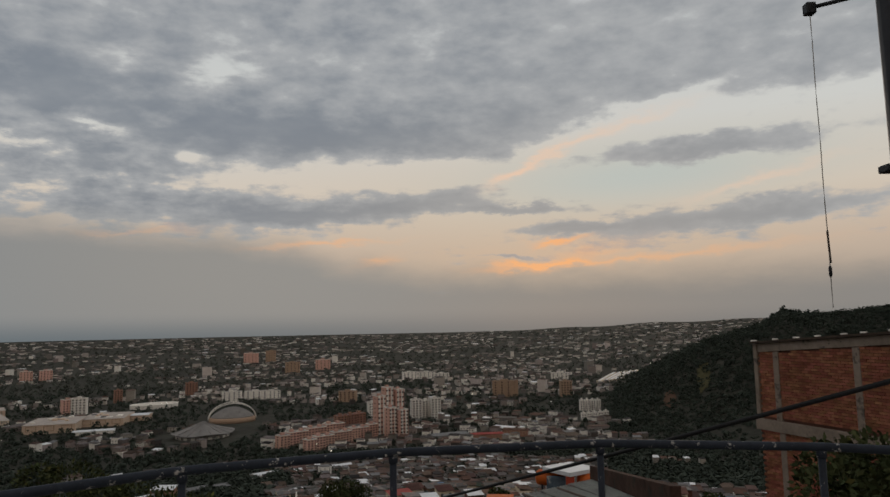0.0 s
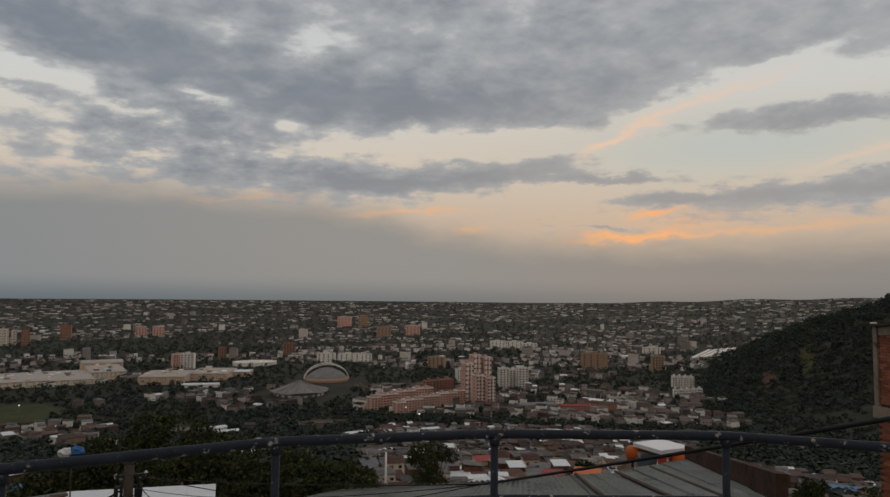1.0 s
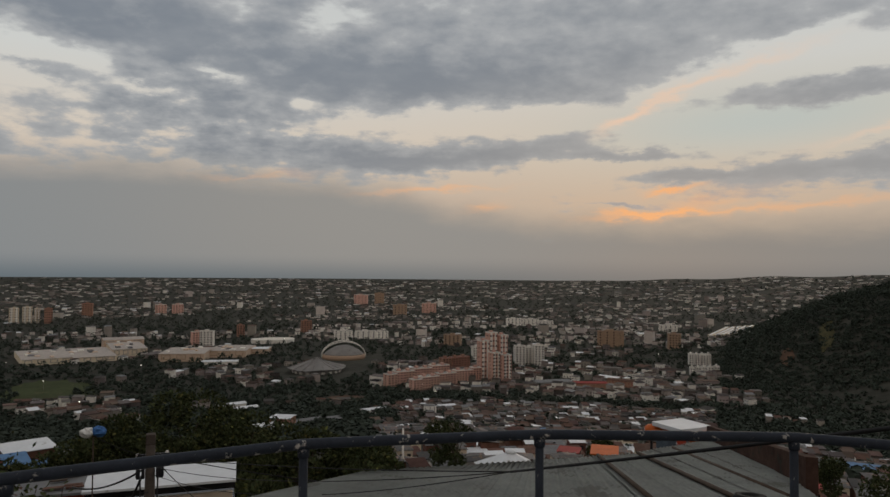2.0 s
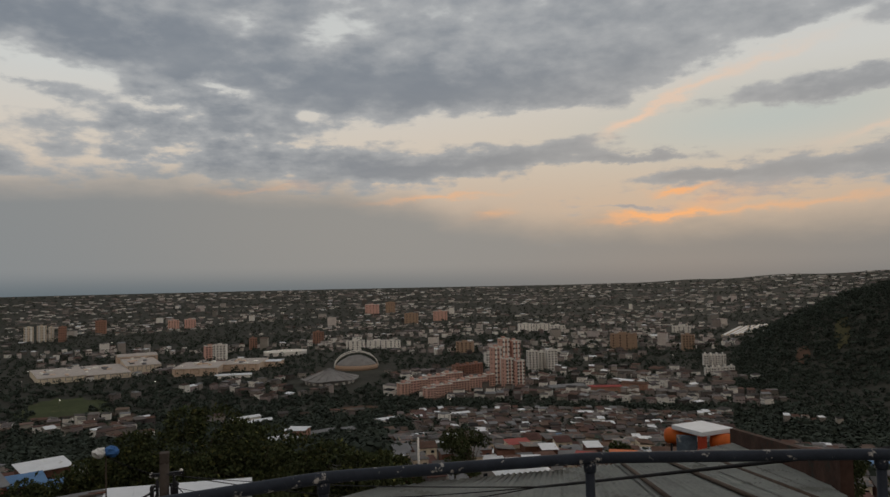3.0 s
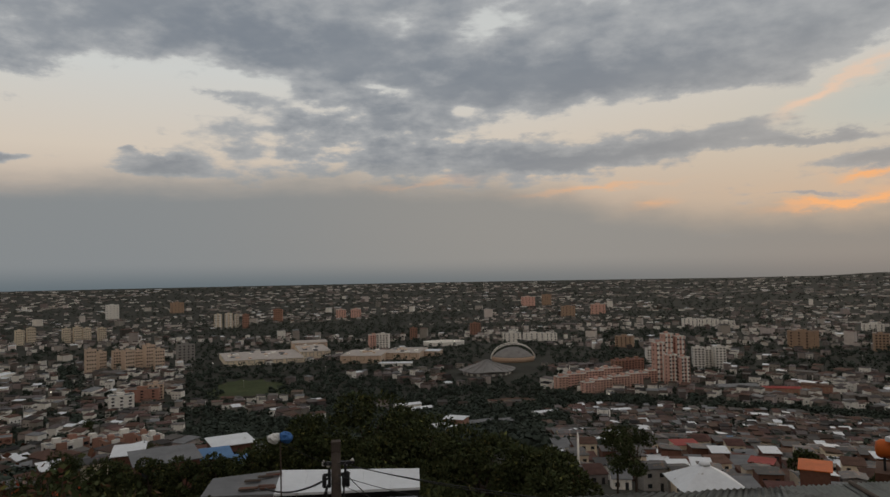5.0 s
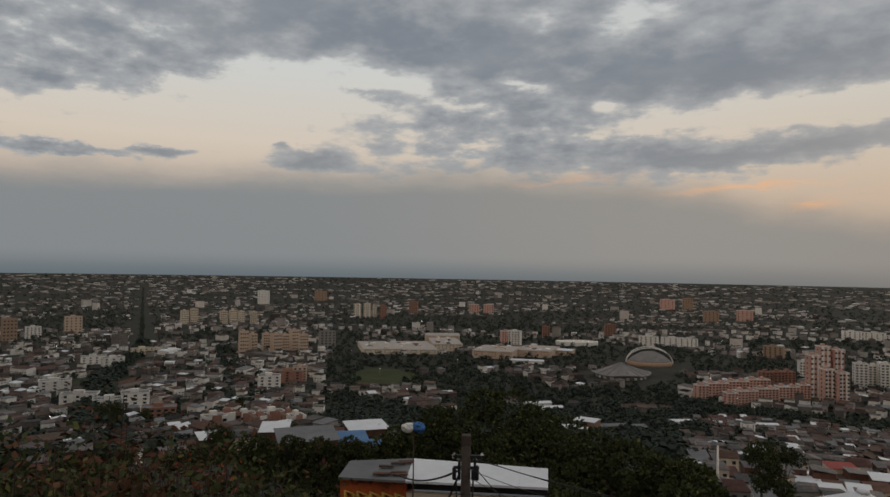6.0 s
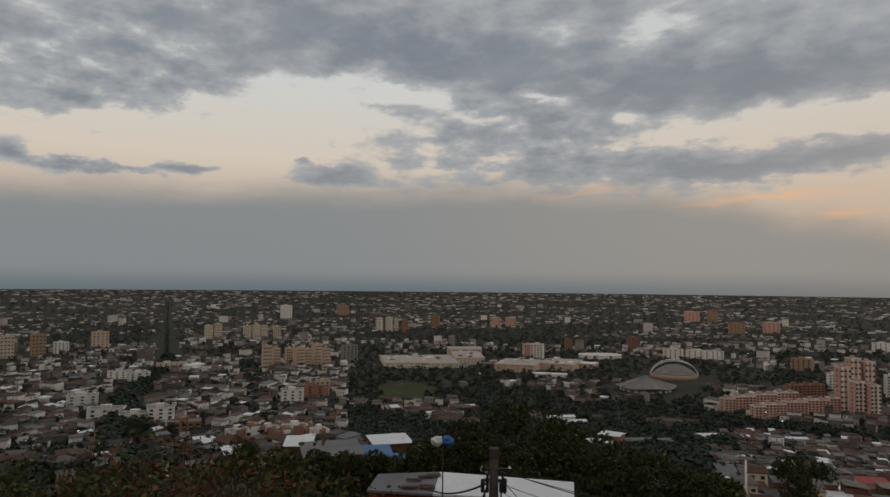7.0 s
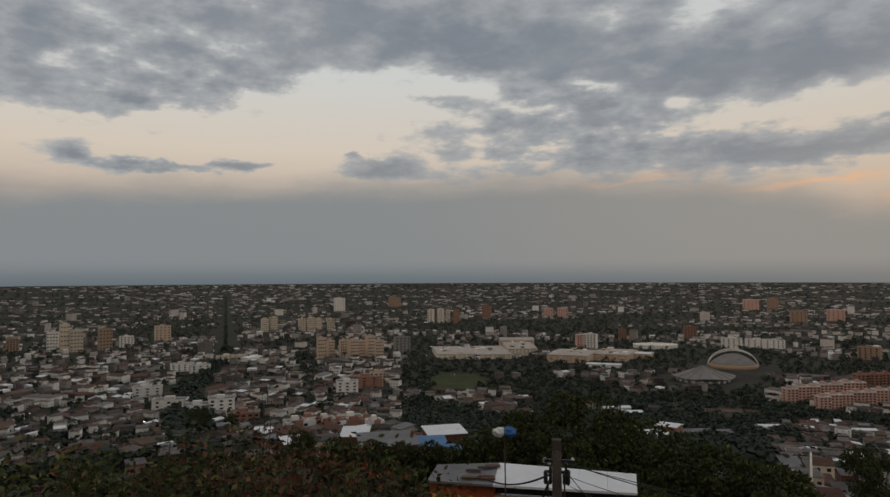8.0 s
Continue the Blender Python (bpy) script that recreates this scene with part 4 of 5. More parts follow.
mat("column_raw", (0.29, 0.235, 0.19), rough=0.9, scale=1.2, var=0.25, spots=((0.13, 0.11, 0.095), 0.08, 1.6))
mat("brick_clay", (0.315, 0.128, 0.078), rough=0.9, var=0.3, scale=1.2, island=0.28, bump=0.3)
mat("lamp_glow", (0.8, 0.75, 0.6), bump=0)
glow_bsdf = M["lamp_glow"].node_tree.nodes["Principled BSDF"]
glow_bsdf.inputs["Emission Color"].default_value, glow_bsdf.inputs["Emission Strength"].default_value = (1.0, 0.93, 0.8, 1), 4.0

WALLS = ("brick_wall", "grey_wall", "brick_mass", "grey_wall", "cream_wall", "brick_wall", "white_wall", "brick_wall")
ROOFS = ("roof_zinc", "roof_zinc", "roof_tile", "roof_grey", "roof_zinc", "roof_tile", "roof_white", "roof_zinc")
WALL_WORDS = {"brick_wall": "bare brick", "white_wall": "white rendered", "brick_mass": "red brick", "grey_wall": "grey block", "cream_wall": "cream rendered", "pink_wall": "pink rendered"}
ROOF_WORDS = {"roof_zinc": "zinc sheet", "roof_tile": "clay tile", "roof_grey": "grey sheet", "roof_white": "white sheet", "roof_red": "red sheet", "roof_blue": "blue sheet"}
DOOR = bmesh.new()
box(DOOR, -.45, .45, -.05, .08, 0, 2.05)
DOOR = mesh("door", DOOR, "steel_dark")


def small_house(w, d, h, wall, roof, rise, m, group="hillside houses", both=False):
    """A small house on the slope: walls, sheet roof, windows, door and a parapet at the back."""
    b = thing("house", f"small {WALL_WORDS[wall]} house with a {ROOF_WORDS[roof]} roof", "house", m, group)
    bm = bmesh.new()
    box(bm, -w / 2, w / 2, -d / 2, d / 2, -3.0, h)
    part("wall", bm, wall, b)
    bm = bmesh.new()
    sheet_roof(bm, w, d, rise, 0.35, 0.10, both)
    o = part("roof", bm, roof, b)
    o.location.z = h + .004
    if not both:
        bm = bmesh.new()
        box(bm, -w / 2, w / 2, d / 2 - .16, d / 2, h + .003, h + rise * .96)
        part("gable", bm, wall, b)
    n = 2 if w < 7 else 3
    for fl in range(2 if h > 4.5 else 1):
        for i in range(n):
            if fl == 0 and i == n - 1:
                o = part("door", DOOR, None, b)
                o.location = (-w / 2 + (i + .5) * w / n, -d / 2, 0.05)
            else:
                o = part("window", window_mesh(1.2, 1.1), None, b)
                o.location = (-w / 2 + (i + .5) * w / n, -d / 2, 1.0 + fl * 2.7)
    return b


def hillside():
    g = random.Random(5)
    kinds = []
    for k in range(16):
        w, d = g.uniform(4.6, 6.8), g.uniform(5.5, 8.0)
        kinds.append(small_house(w, d, g.choice((3.0, 3.2, 5.6, 5.9)), WALLS[k % 8], ROOFS[(k * 3 + k // 8) % 8], g.uniform(.3, 1.3), pose(0, 0, -400), both=k % 5 == 4))
    first = set()
    n = 0
    r = 196.0
    while r < 336:
        az = -14.5 + g.random()
        while az < 25:
            x, y = polar(az, r + g.uniform(-1.5, 1.5))
            if free(x, y, 1) and g.random() < .93 and not (az > 17 and r > 200 and g.random() < .5):
                k = g.randrange(len(kinds))
                m = pose(x, y, ground(x, y) + .3, 0, 0, -az + 14 + g.gauss(0, 4) + g.choice((0, 0, 0, 90)))
                if k in first:
                    copy_thing(kinds[k], m)
                else:
                    first.add(k)
                    kinds[k].matrix_world = m
                n += 1
            az += math.degrees(g.uniform(6.8, 8.8) / r)
        r += 10.0
    # a few more at the foot of the slope on the left
    for az, rr in ((-47.5, 150), (-44.8, 165), (-49.8, 175), (-52.5, 190), (-46.0, 210), (-42.8, 200), (-55, 210), (-50, 235), (-58, 230), (-61.5, 215), (-64, 240), (-43.5, 250), (-54, 260), (-47, 280), (-60, 290), (-57, 330), (-52.5, 330), (-63, 330)):
        x, y = polar(az, rr)
        k = g.randrange(len(kinds))
        copy_thing(kinds[k], pose(x, y, ground(x, y) + .3, 0, 0, -az + g.uniform(-20, 20)))
        take(az, rr, 7)
    for k in range(len(kinds)):
        if k not in first and kinds[k].matrix_world.translation.z < -100:
            for o in list(kinds[k].children_recursive) + [kinds[k]]:
                bpy.data.objects.remove(o)


for az, r, w, h, roof, wall, turn in ((-4.4, 262, 8.5, 6.2, "roof_red", "cream_wall", 20), (1.05, 240, 7.0, 4.6, "roof_red", "brick_wall", -10), (-6.5, 240, 8.0, 3.2, "roof_white", "white_wall", 10), (21.6, 290, 14.0, 3.0, "roof_blue", "white_wall", 4), (18.6, 225, 9, 3.5, "roof_red", "pink_wall", -12), (14.5, 300, 8, 3.5, "roof_white", "white_wall", -12), (6.2, 270, 8.5, 3.4, "roof_white", "white_wall", 12), (-1.5, 320, 8, 5.8, "roof_blue", "brick_wall", 12),
                                      (-40.3, 132, 7.0, 6.0, "roof_white", "brick_wall", 14), (-45.0, 96, 7.4, 5.6, "roof_grey", "brick_wall", 8), (-41.6, 96, 4.2, 5.2, "roof_blue", "brick_wall", 8), (-43.4, 122, 7.5, 4.0, "roof_grey", "brick_mass", 18), (-39.9, 86, 2.2, 4.6, "roof_blue", "brick_wall", 6), (-36.9, 140, 6.0, 4.0, "roof_grey", "white_wall", 30)):
    small_house(w, w * .8, h, wall, roof, .5, facing(az, r, turn, .2), "coloured roofs")
    take(az, r, w * .6)
take(-3.4, 62, 5)
hillside()


def mast():
    x, y = polar(-12.55, 215)
    b = thing("lamp_mast", "tall pale lamp mast above the roofs", "lamp post", pose(x, y, ground(x, y) - .2))
    bm = bmesh.new()
    tube(bm, [(0, 0, 0), (0, 0, 6), (0, 0, 13.6)], [.42, .34, .26], 10)
    part("shaft", bm, "white_wall", b)
    bm = bmesh.new()
    lathe(bm, [(.62, 0), (.62, .5), (.4, .6)], 10)
    part("footing", bm, "concrete", b)
    bm = bmesh.new()
    tube(bm, [(0, 0, 13.2), (.6, 0, 13.7), (1.4, 0, 13.75)], .1, 6)
    part("bracket", bm, "grey_wall", b)


def cistern():
    b = thing("cistern", "white round water cistern among the houses", "water tank", facing(-10.4, 520, 0, -.3))
    bm = bmesh.new()
    lathe(bm, [(4.6, 0), (4.7, .2), (4.7, 9.6), (4.4, 9.9)], 28)
    part("shell", bm, "white_wall", b)
    bm = bmesh.new()
    lathe(bm, [(4.45, 9.91), (4.3, 10.2), (1.0, 10.7)], 28)
    part("lid", bm, "roof_grey", b)
    for k in range(8):
        bm = bmesh.new()
        box(bm, -.2, .2, 4.68, 4.9, 0, 9.5)
        o = part("rib", bm, "grey_wall", b)
        o.rotation_euler.z = k * math.pi / 4
    take(-10.4, 520, 8)


def pavilion():
    x, y = polar(-3.35, 62)
    z = ground(x, y)
    b = thing("pavilion", "white pyramid sheet roof on posts among the houses", "pavilion", pose(x, y, z, 0, 0, 22))
    top, eave = 114.6 - z, 113.0 - z
    bm = bmesh.new()
    e = [bm.verts.new((sx * 2.7, sy * 2.7, eave)) for sx, sy in ((-1, -1), (1, -1), (1, 1), (-1, 1))]
    apex = bm.verts.new((0, 0, top))
    for i in range(4):
        bm.faces.new((e[i], e[(i + 1) % 4], apex))
    bm.faces.new(e[::-1])
    part("roof", bm, "roof_white", b)
    bm = bmesh.new()
    lathe(bm, [(.5, top - .18), (.42, top + .05), (.1, top + .15)], 8)
    part("cap", bm, "roof_white", b)
    for sx, sy in ((-1, -1), (1, -1), (1, 1), (-1, 1)):
        bm = bmesh.new()
        box(bm, sx * 2.3 - .12, sx * 2.3 + .12, sy * 2.3 - .12, sy * 2.3 + .12, -1, eave - .003)
        part("post", bm, "concrete", b)
    bm = bmesh.new()
    box(bm, -2.1, 2.1, -2.1, 2.1, -1, eave - 1.6)
    part("wall", bm, "brick_wall", b)


mast()
cistern()
pavilion()


def canopy_house():
    """The white canopy with the orange tanks."""
    x, y = from_middle(10.0, 46)
    z = ground(x, y)
    b = thing("canopy_stand", "white flat canopy on a red column with orange tanks", "kiosk", pose(x, y, z, 0, 0, -10))
    t = 121.2 - z
    bm = bmesh.new()
    box(bm, -1.28, 1.28, -1.28, 1.28, t - .28, t, .03, Matrix.Rotation(radians(45), 4, "Z"))
    part("canopy", bm, "roof_white", b)
    bm = bmesh.new()
    box(bm, -.26, .26, -1.62, -1.15, 0, t - .285)
    part("column", bm, "column_red", b)
    for sx, yy in ((-1, .5), (1, -.5)):
        bm = bmesh.new()
        lathe(bm, [(.05, -.95), (.36, -.9), (.50, -.72), (.53, -.3), (.53, .3), (.50, .72), (.36, .9), (.05, .95)], 20, Matrix.Rotation(radians(90), 4, "Y"))
        o = part("tank", bm, "tank_orange", b, "orange painted steel tank lying on its side")
        o.location = (sx * 1.35, yy, t - .80)
        for q in (-.5, .5):
            bm = bmesh.new()
            box(bm, -.06, .06, -.4, .4, -1.1, -.38)
            s = part("cradle", bm, "steel_dark", o)
            s.location.x = q
    bm = bmesh.new()
    box(bm, -1.5, -.30, -.9, -.7, t - 1.85, t - .45)
    part("mural_panel", bm, "mural_blue", b, "blue grey painted panel")
    bm = bmesh.new()
    box(bm, -2.3, 2.3, -.65, 2.2, -1.5, t - 1.9)
    part("base", bm, "brick_wall", b)
    # lit awning of a shop lower down
    x, y = polar(4.2, 72)
    z = ground(x, y)
    s = thing("shop", "small shop with an orange awning", "shop", pose(x, y, z, 0, 0, -6))
    bm = bmesh.new()
    box(bm, -1.2, 1.2, -1.2, 1.2, -1, 112.4 - z)
    part("wall", bm, "brick_wall", s)
    bm = bmesh.new()
    sheet_roof(bm, 2.4, 2.2, .35, .2, .08, False)
    part("awning", bm, "tank_orange", s).location.z = 112.41 - z


canopy_house()


# the big sheet roof below the terrace ------------------------------------------------------
def plane_roof():
    b = thing("sheet_roof_house", "house below the terrace with a worn grey fibre-cement roof", "house")
    NL, NR = Vector((-5.2, 9.3, 127.35)), Vector((4.6, 9.6, 127.25))
    Lf, TL = Vector((*from_middle(-15.5, 13.9), 126.5)), Vector((*from_middle(6.9, 22.0), 125.05))
    AP, RT = Vector((*from_middle(12.3, 28.0), 124.30)), Vector((*from_middle(18.6, 17.6), 125.9))

    def panel(c00, c10, c11, c01, waves, lift, name="roof_sheet"):
        """A corrugated sheet between four corners; the waves run from the first edge to the last."""
        bm = bmesh.new()
        rows = []
        for j in range(5):
            v = j / 4
            a, q = c00.lerp(c01, v), c10.lerp(c11, v)
            rows.append([bm.verts.new(a.lerp(q, i / (waves * 4)) + Vector((0, 0, lift + .022 * math.sin(i * math.pi / 2) + .01 * math.sin(3 * v + i * .05)))) for i in range(waves * 4 + 1)])
        for r0, r1 in zip(rows, rows[1:]):
            for i in range(len(r0) - 1):
                f = bm.faces.new((r0[i], r0[i + 1], r1[i + 1], r1[i]))
                f.smooth = True
        bmesh.ops.solidify(bm, geom=bm.faces[:], thickness=.012)
        return part(name, bm, "fibre_cement", b)

    # west slope, in overlapping sheets; east slope beyond the valley
    n = 9
    for k in range(n):
        u0, u1 = k / n, (k + 1.05) / n
        panel(NL.lerp(NR, u0), NL.lerp(NR, min(u1, 1)), Lf.lerp(TL, min(u1, 1)), Lf.lerp(TL, u0), 6, .012 * (k % 2))
    n = 5
    for k in range(n):
        u0, u1 = k / n, (k + 1.05) / n
        panel(NR.lerp(RT, u0), NR.lerp(RT, min(u1, 1)), TL.lerp(AP, min(u1, 1)), TL.lerp(AP, u0), 5, .03 + .014 * (k % 2))
    # walls down to the slope
    bm = bmesh.new()
    loop = [NL, NR, RT, AP, TL, Lf]
    c = sum(loop, Vector()) / 6
    top = [bm.verts.new(c.lerp(p, .97) - Vector((0, 0, .14))) for p in loop]
    low = [bm.verts.new((*c.lerp(p, .97).xy, 112.0)) for p in loop]
    bm.faces.new(top)
    for i in range(6):
        bm.faces.new((low[i], low[(i + 1) % 6], top[(i + 1) % 6], top[i]))
    part("wall", bm, "brick_wall", b)
    # brick parapet beside the roof
    bm = bmesh.new()
    p, q = Vector((*from_middle(12.1, 29.0), 124.65)), Vector((*from_middle(19.6, 16.4), 126.75))
    side = (q - p).cross(Vector((0, 0, 1))).normalized() * -.25
    for a0, a1 in ((0, 1),):
        vs = [bm.verts.new(v) for v in (p, q, q + side, p + side, p - Vector((0, 0, 9)), q - Vector((0, 0, 9)), q + side - Vector((0, 0, 9)), p + side - Vector((0, 0, 9)))]
        for f in ((0, 1, 2, 3), (0, 1, 5, 4), (1, 2, 6, 5), (2, 3, 7, 6), (3, 0, 4, 7)):
            bm.faces.new([vs[i] for i in f])
    part("parapet", bm, "brick_old", b, "dark weathered brick parapet beside the roof")
    # dark laps and gaps between the sheets
    for p, q in ((NR.lerp(TL, .15), NR.lerp(TL, .98)), (NR.lerp(RT, .42).lerp(TL.lerp(AP, .40), .2), NR.lerp(RT, .42).lerp(TL.lerp(AP, .40), .95)), (NL.lerp(NR, .80).lerp(Lf.lerp(TL, .80), .35), NL.lerp(NR, .80).lerp(Lf.lerp(TL, .80), .98))):
        bm = bmesh.new()
        tube(bm, [p + Vector((0, 0, .06)), p.lerp(q, .5) + Vector((0, 0, .06)), q + Vector((0, 0, .06))], .05, 6)
        part("ridge_strip", bm, "timber", b)

    def on_roof(az, r):
        x, y = from_middle(az, r)
        z = 125.05 + (22.0 - (y - 2.5)) * .13
        return x, y, z + .12
    for az, r, L, rot in ((7.5, 12.5, 3.2, 8), (9.8, 12.0, 2.2, -6), (14.2, 12.6, 2.0, -20)):
        bm = bmesh.new()
        box(bm, -L / 2, L / 2, -.09, .09, 0, .07, .01)
        x, y, z = on_roof(az, r)
        tagged(part("plank", bm, "timber"), "dark weathered plank lying on the sheet roof", "plank", "loose planks").matrix_world = pose(x, y, z, -6, 0, rot)
    x, y, z = on_roof(16.1, 13.6)
    bm = bmesh.new()
    lathe(bm, [(.16, .0), (.27, .0), (.31, .06), (.31, .14), (.27, .20), (.16, .20), (.15, .1)], 20)
    tagged(part("tyre", bm, "rubber"), "old black car tyre lying on the sheet roof", "tyre").matrix_world = pose(x, y, z, -6, 0, 0)
    g = random.Random(8)
    bm = bmesh.new()
    box(bm, -.12, .12, -.06, .06, 0, .08)
    me = mesh("loose_brick", bm, "brick_clay")
    for k in range(26):
        x, y, z = on_roof(g.uniform(9, 15), g.uniform(11.6, 12.9))
        o = tagged(new("loose_brick", me), "loose red clay brick lying on the sheet roof", "brick", "loose bricks")
        o.matrix_world = pose(x, y, z - .02, -6, 0, g.uniform(0, 180))


plane_roof()


# the white-roofed house with the painted wall -------------------------------------------------
def painted_house():
    b = thing("painted_house", "low house with a white sheet roof and a painted wall", "house")
    Z = 122.6

    def P(az, r, z):
        return Vector((*polar(az, r), z))
    BL, BM, BR = P(-41.4, 30.0, Z), P(-36.4, 30.3, Z), P(-25.7, 29.4, Z)
    FL, FM, FR = P(-42.3, 28.1, Z - .10), P(-37.0, 27.5, Z - .10), P(-25.7, 27.2, Z - .10)

    def slab(name, q, material, t=.10, label=""):
        bm = bmesh.new()
        top = [bm.verts.new(v) for v in q]
        low = [bm.verts.new(v - Vector((0, 0, t))) for v in q]
        bm.faces.new(top), bm.faces.new(low[::-1])
        for i in range(4):
            bm.faces.new((low[i], low[(i + 1) % 4], top[(i + 1) % 4], top[i]))
        return part(name, bm, material, b, label)
    n = 5
    for k in range(n):
        slab("roof_sheet", [FM.lerp(FR, k / n), FM.lerp(FR, (k + .995) / n), BM.lerp(BR, (k + .995) / n), BM.lerp(BR, k / n)], "roof_white", .09)
    slab("grey_roof", [FL, FM.lerp(FL, .004), BM.lerp(BL, .004), BL], "roof_grey", .09, "worn grey sheets")
    g = random.Random(4)
    for k in range(9):
        u, v = g.uniform(.55, .95), g.uniform(.1, .9)
        p = FL.lerp(FM, u).lerp(BL.lerp(BM, u), v) + Vector((0, 0, .06))
        bm = bmesh.new()
        box(bm, -.3, .3, -.1, .1, 0, .05, 0, pose(*p, 0, 0, 35 + g.uniform(-8, 8)))
        part("patch", bm, ("brick_wall", "timber")[k % 2], b, "rusty patch")
    d = (FR - FM).normalized()
    back = Vector((-d.y, d.x, 0))

    def wall(name, p, q, z0, z1, inset, t, material, label=""):
        p, q = p + back * inset, q + back * inset
        bm = bmesh.new()
        vs = []
        for z in (z0, z1):
            vs += [bm.verts.new((v.x, v.y, z)) for v in (p, q, q + back * t, p + back * t)]
        for f in ((0, 1, 5, 4), (1, 2, 6, 5), (2, 3, 7, 6), (3, 0, 4, 7), (4, 5, 6, 7), (3, 2, 1, 0)):
            bm.faces.new([vs[i] for i in f])
        return part(name, bm, material, b, label)
    base = 114.5
    wall("wall", FM, FR, base, 120.9, .5, 1.8, "grey_wall")
    wall("beam", FM, FR.lerp(FM, .02), 121.55, 121.95, .30, .25, "cream_wall", "pale cream beam under the eaves")
    # near-black sheets colour in the shade under the eaves and behind the slats
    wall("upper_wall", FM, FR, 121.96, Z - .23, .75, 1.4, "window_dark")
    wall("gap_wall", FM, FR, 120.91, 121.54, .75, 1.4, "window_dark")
    for k in range(3):
        u0, u1 = .04 + k * .33, .04 + k * .33 + .27
        for j in range(4):
            wall("slat", FM.lerp(FR, u0), FM.lerp(FR, u1), 120.95 + j * .14, 121.04 + j * .14, .42, .06, "white_wall")
    for u in (0.0, .34, .67, .985):
        wall("pillar", FM.lerp(FR, u), FM.lerp(FR, u + .014), base, 121.54, .25, .22, "cream_wall")
    wall("painted_wall", FL, FM, base, Z - .22, .35, 2.0, "mural_orange", "wall painted orange and black with yellow strokes")
    # the strokes of the painting: plain bent bars
    w = (FM - FL)
    for k in range(9):
        u = .08 + k * .095
        p = FL + w * u + back * .30
        h0, h1 = 120.3 + .1 * (k % 3), 121.9 - .12 * (k % 2)
        bm = bmesh.new()
        tube(bm, [p + Vector((0, 0, h0 - p.z)), p + d * .12 + Vector((0, 0, (h0 + h1) / 2 - p.z)), p + d * (.02 + .1 * (k % 2)) + Vector((0, 0, h1 - p.z)), p + d * .3 + Vector((0, 0, h1 - .12 - p.z)), p + d * .28 + Vector((0, 0, h1 - .5 - p.z))], .075, 5)
        part("stroke", bm, "mural_yellow", b)
    return b


painted_house()


# cables, poles ---------------------------------------------------------------------------------
def cable(name, label, p, q, sag, rad, group="cables"):
    p, q = Vector(p), Vector(q)
    bm = bmesh.new()
    n = 24
    tube(bm, [p.lerp(q, k / n) - Vector((0, 0, sag * 4 * (k / n) * (1 - k / n))) for k in range(n + 1)], rad, 6)
    return tagged(part(name, bm, "cable"), label, "cable", group)


def utility_pole():
    x, y, top = -10.37, 18.92, 126.15
    z = ground(x, y) - .3
    b = thing("utility_pole", "weathered concrete utility pole with transformer boxes and brackets", "utility pole", pose(x, y, z, 0, 0, 31))
    H = top - z
    bm = bmesh.new()
    tube(bm, [(0, 0, 0), (0, 0, H * .5), (0, 0, H)], [.17, .145, .12], 14)
    part("shaft", bm, "pole_concrete", b)
    bm = bmesh.new()
    box(bm, -.125, .125, -.125, .125, H - .26, H + .02, .02)
    part("cap", bm, "pole_concrete", b)
    bm = bmesh.new()
    box(bm, -.34, .48, -.05, .05, H - .60, H - .52)
    box(bm, -.30, .36, .08, .15, H - .92, H - .85)
    part("crossarm", bm, "steel_dark", b)
    for sx, w, hh in ((-.30, .055, .36), (.30, .05, .40), (.19, .045, .30), (-.17, .04, .5), (.24, .035, .6)):
        bm = bmesh.new()
        lathe(bm, [(w * .6, 0), (w, .04), (w, hh - .05), (w * .5, hh)], 12)
        o = part("transformer", bm, "steel_dark", b)
        o.location = (sx, -.12, H - 1.15)
    for k, (sx, zz) in enumerate(((-.32, -.62), (-.2, -.66), (.25, -.66), (.42, -.60))):
        bm = bmesh.new()
        lathe(bm, [(.03, 0), (.055, .03), (.03, .06), (.055, .09), (.02, .14)], 8)
        o = part("insulator", bm, "white_wall", b)
        o.location = (sx, 0, H + zz)
    for k in range(5):
        bm = bmesh.new()
        box(bm, -.20, -.02, -.24, -.22, H - 1.5 - k * .28, H - 1.47 - k * .28)
        part("rung", bm, "steel_dark", b)
    for sx in (-.24, .20):
        bm = bmesh.new()
        tube(bm, [(sx, -.22, H - 1.1), (sx * .9, -.24, H - 2.0), (sx * .7, -.20, H - 3.4)], .022, 6)
        part("conduit", bm, "cable", b)
    c = Vector((x, y, top))
    cable("cable", "thin black overhead cable on the utility pole", c + Vector((-.1, 0, -.6)), (-11.25, 17.75, 126.34), .06, .012)
    cable("cable", "thin black overhead cable on the utility pole", c + Vector((.4, .1, -.62)), (4.0, 36.0, 121.5), 1.0, .014)
    cable("cable", "black service cable running down to the house", c + Vector((-.2, 0, -.95)), (*polar(-37.6, 27.6), 122.7), .25, .03)
    cable("cable", "black service cable running down to the wall", c + Vector((-.15, -.1, -1.05)), (*polar(-39.0, 22), 119.2), .15, .03)
    cable("cable", "thin stay wire beside the utility pole", c + Vector((.3, .1, -.9)), (*polar(-27.5, 27.2), 121.4), .1, .012)


utility_pole()
JOINT = (0.0, 9.85, 128.27)
cable("power_cable", "thick black bundle of cables slung past the terrace", (4.6, 2.31, 131.15), JOINT, .02, .016)
for dz, sag, rad in ((-.55, .10, .008), (-.85, .24, .007), (-1.05, .42, .007)):
    cable("cable", "thin black cable running to the utility pole", JOINT, (-10.37, 18.92, 126.15 + dz), sag, rad)


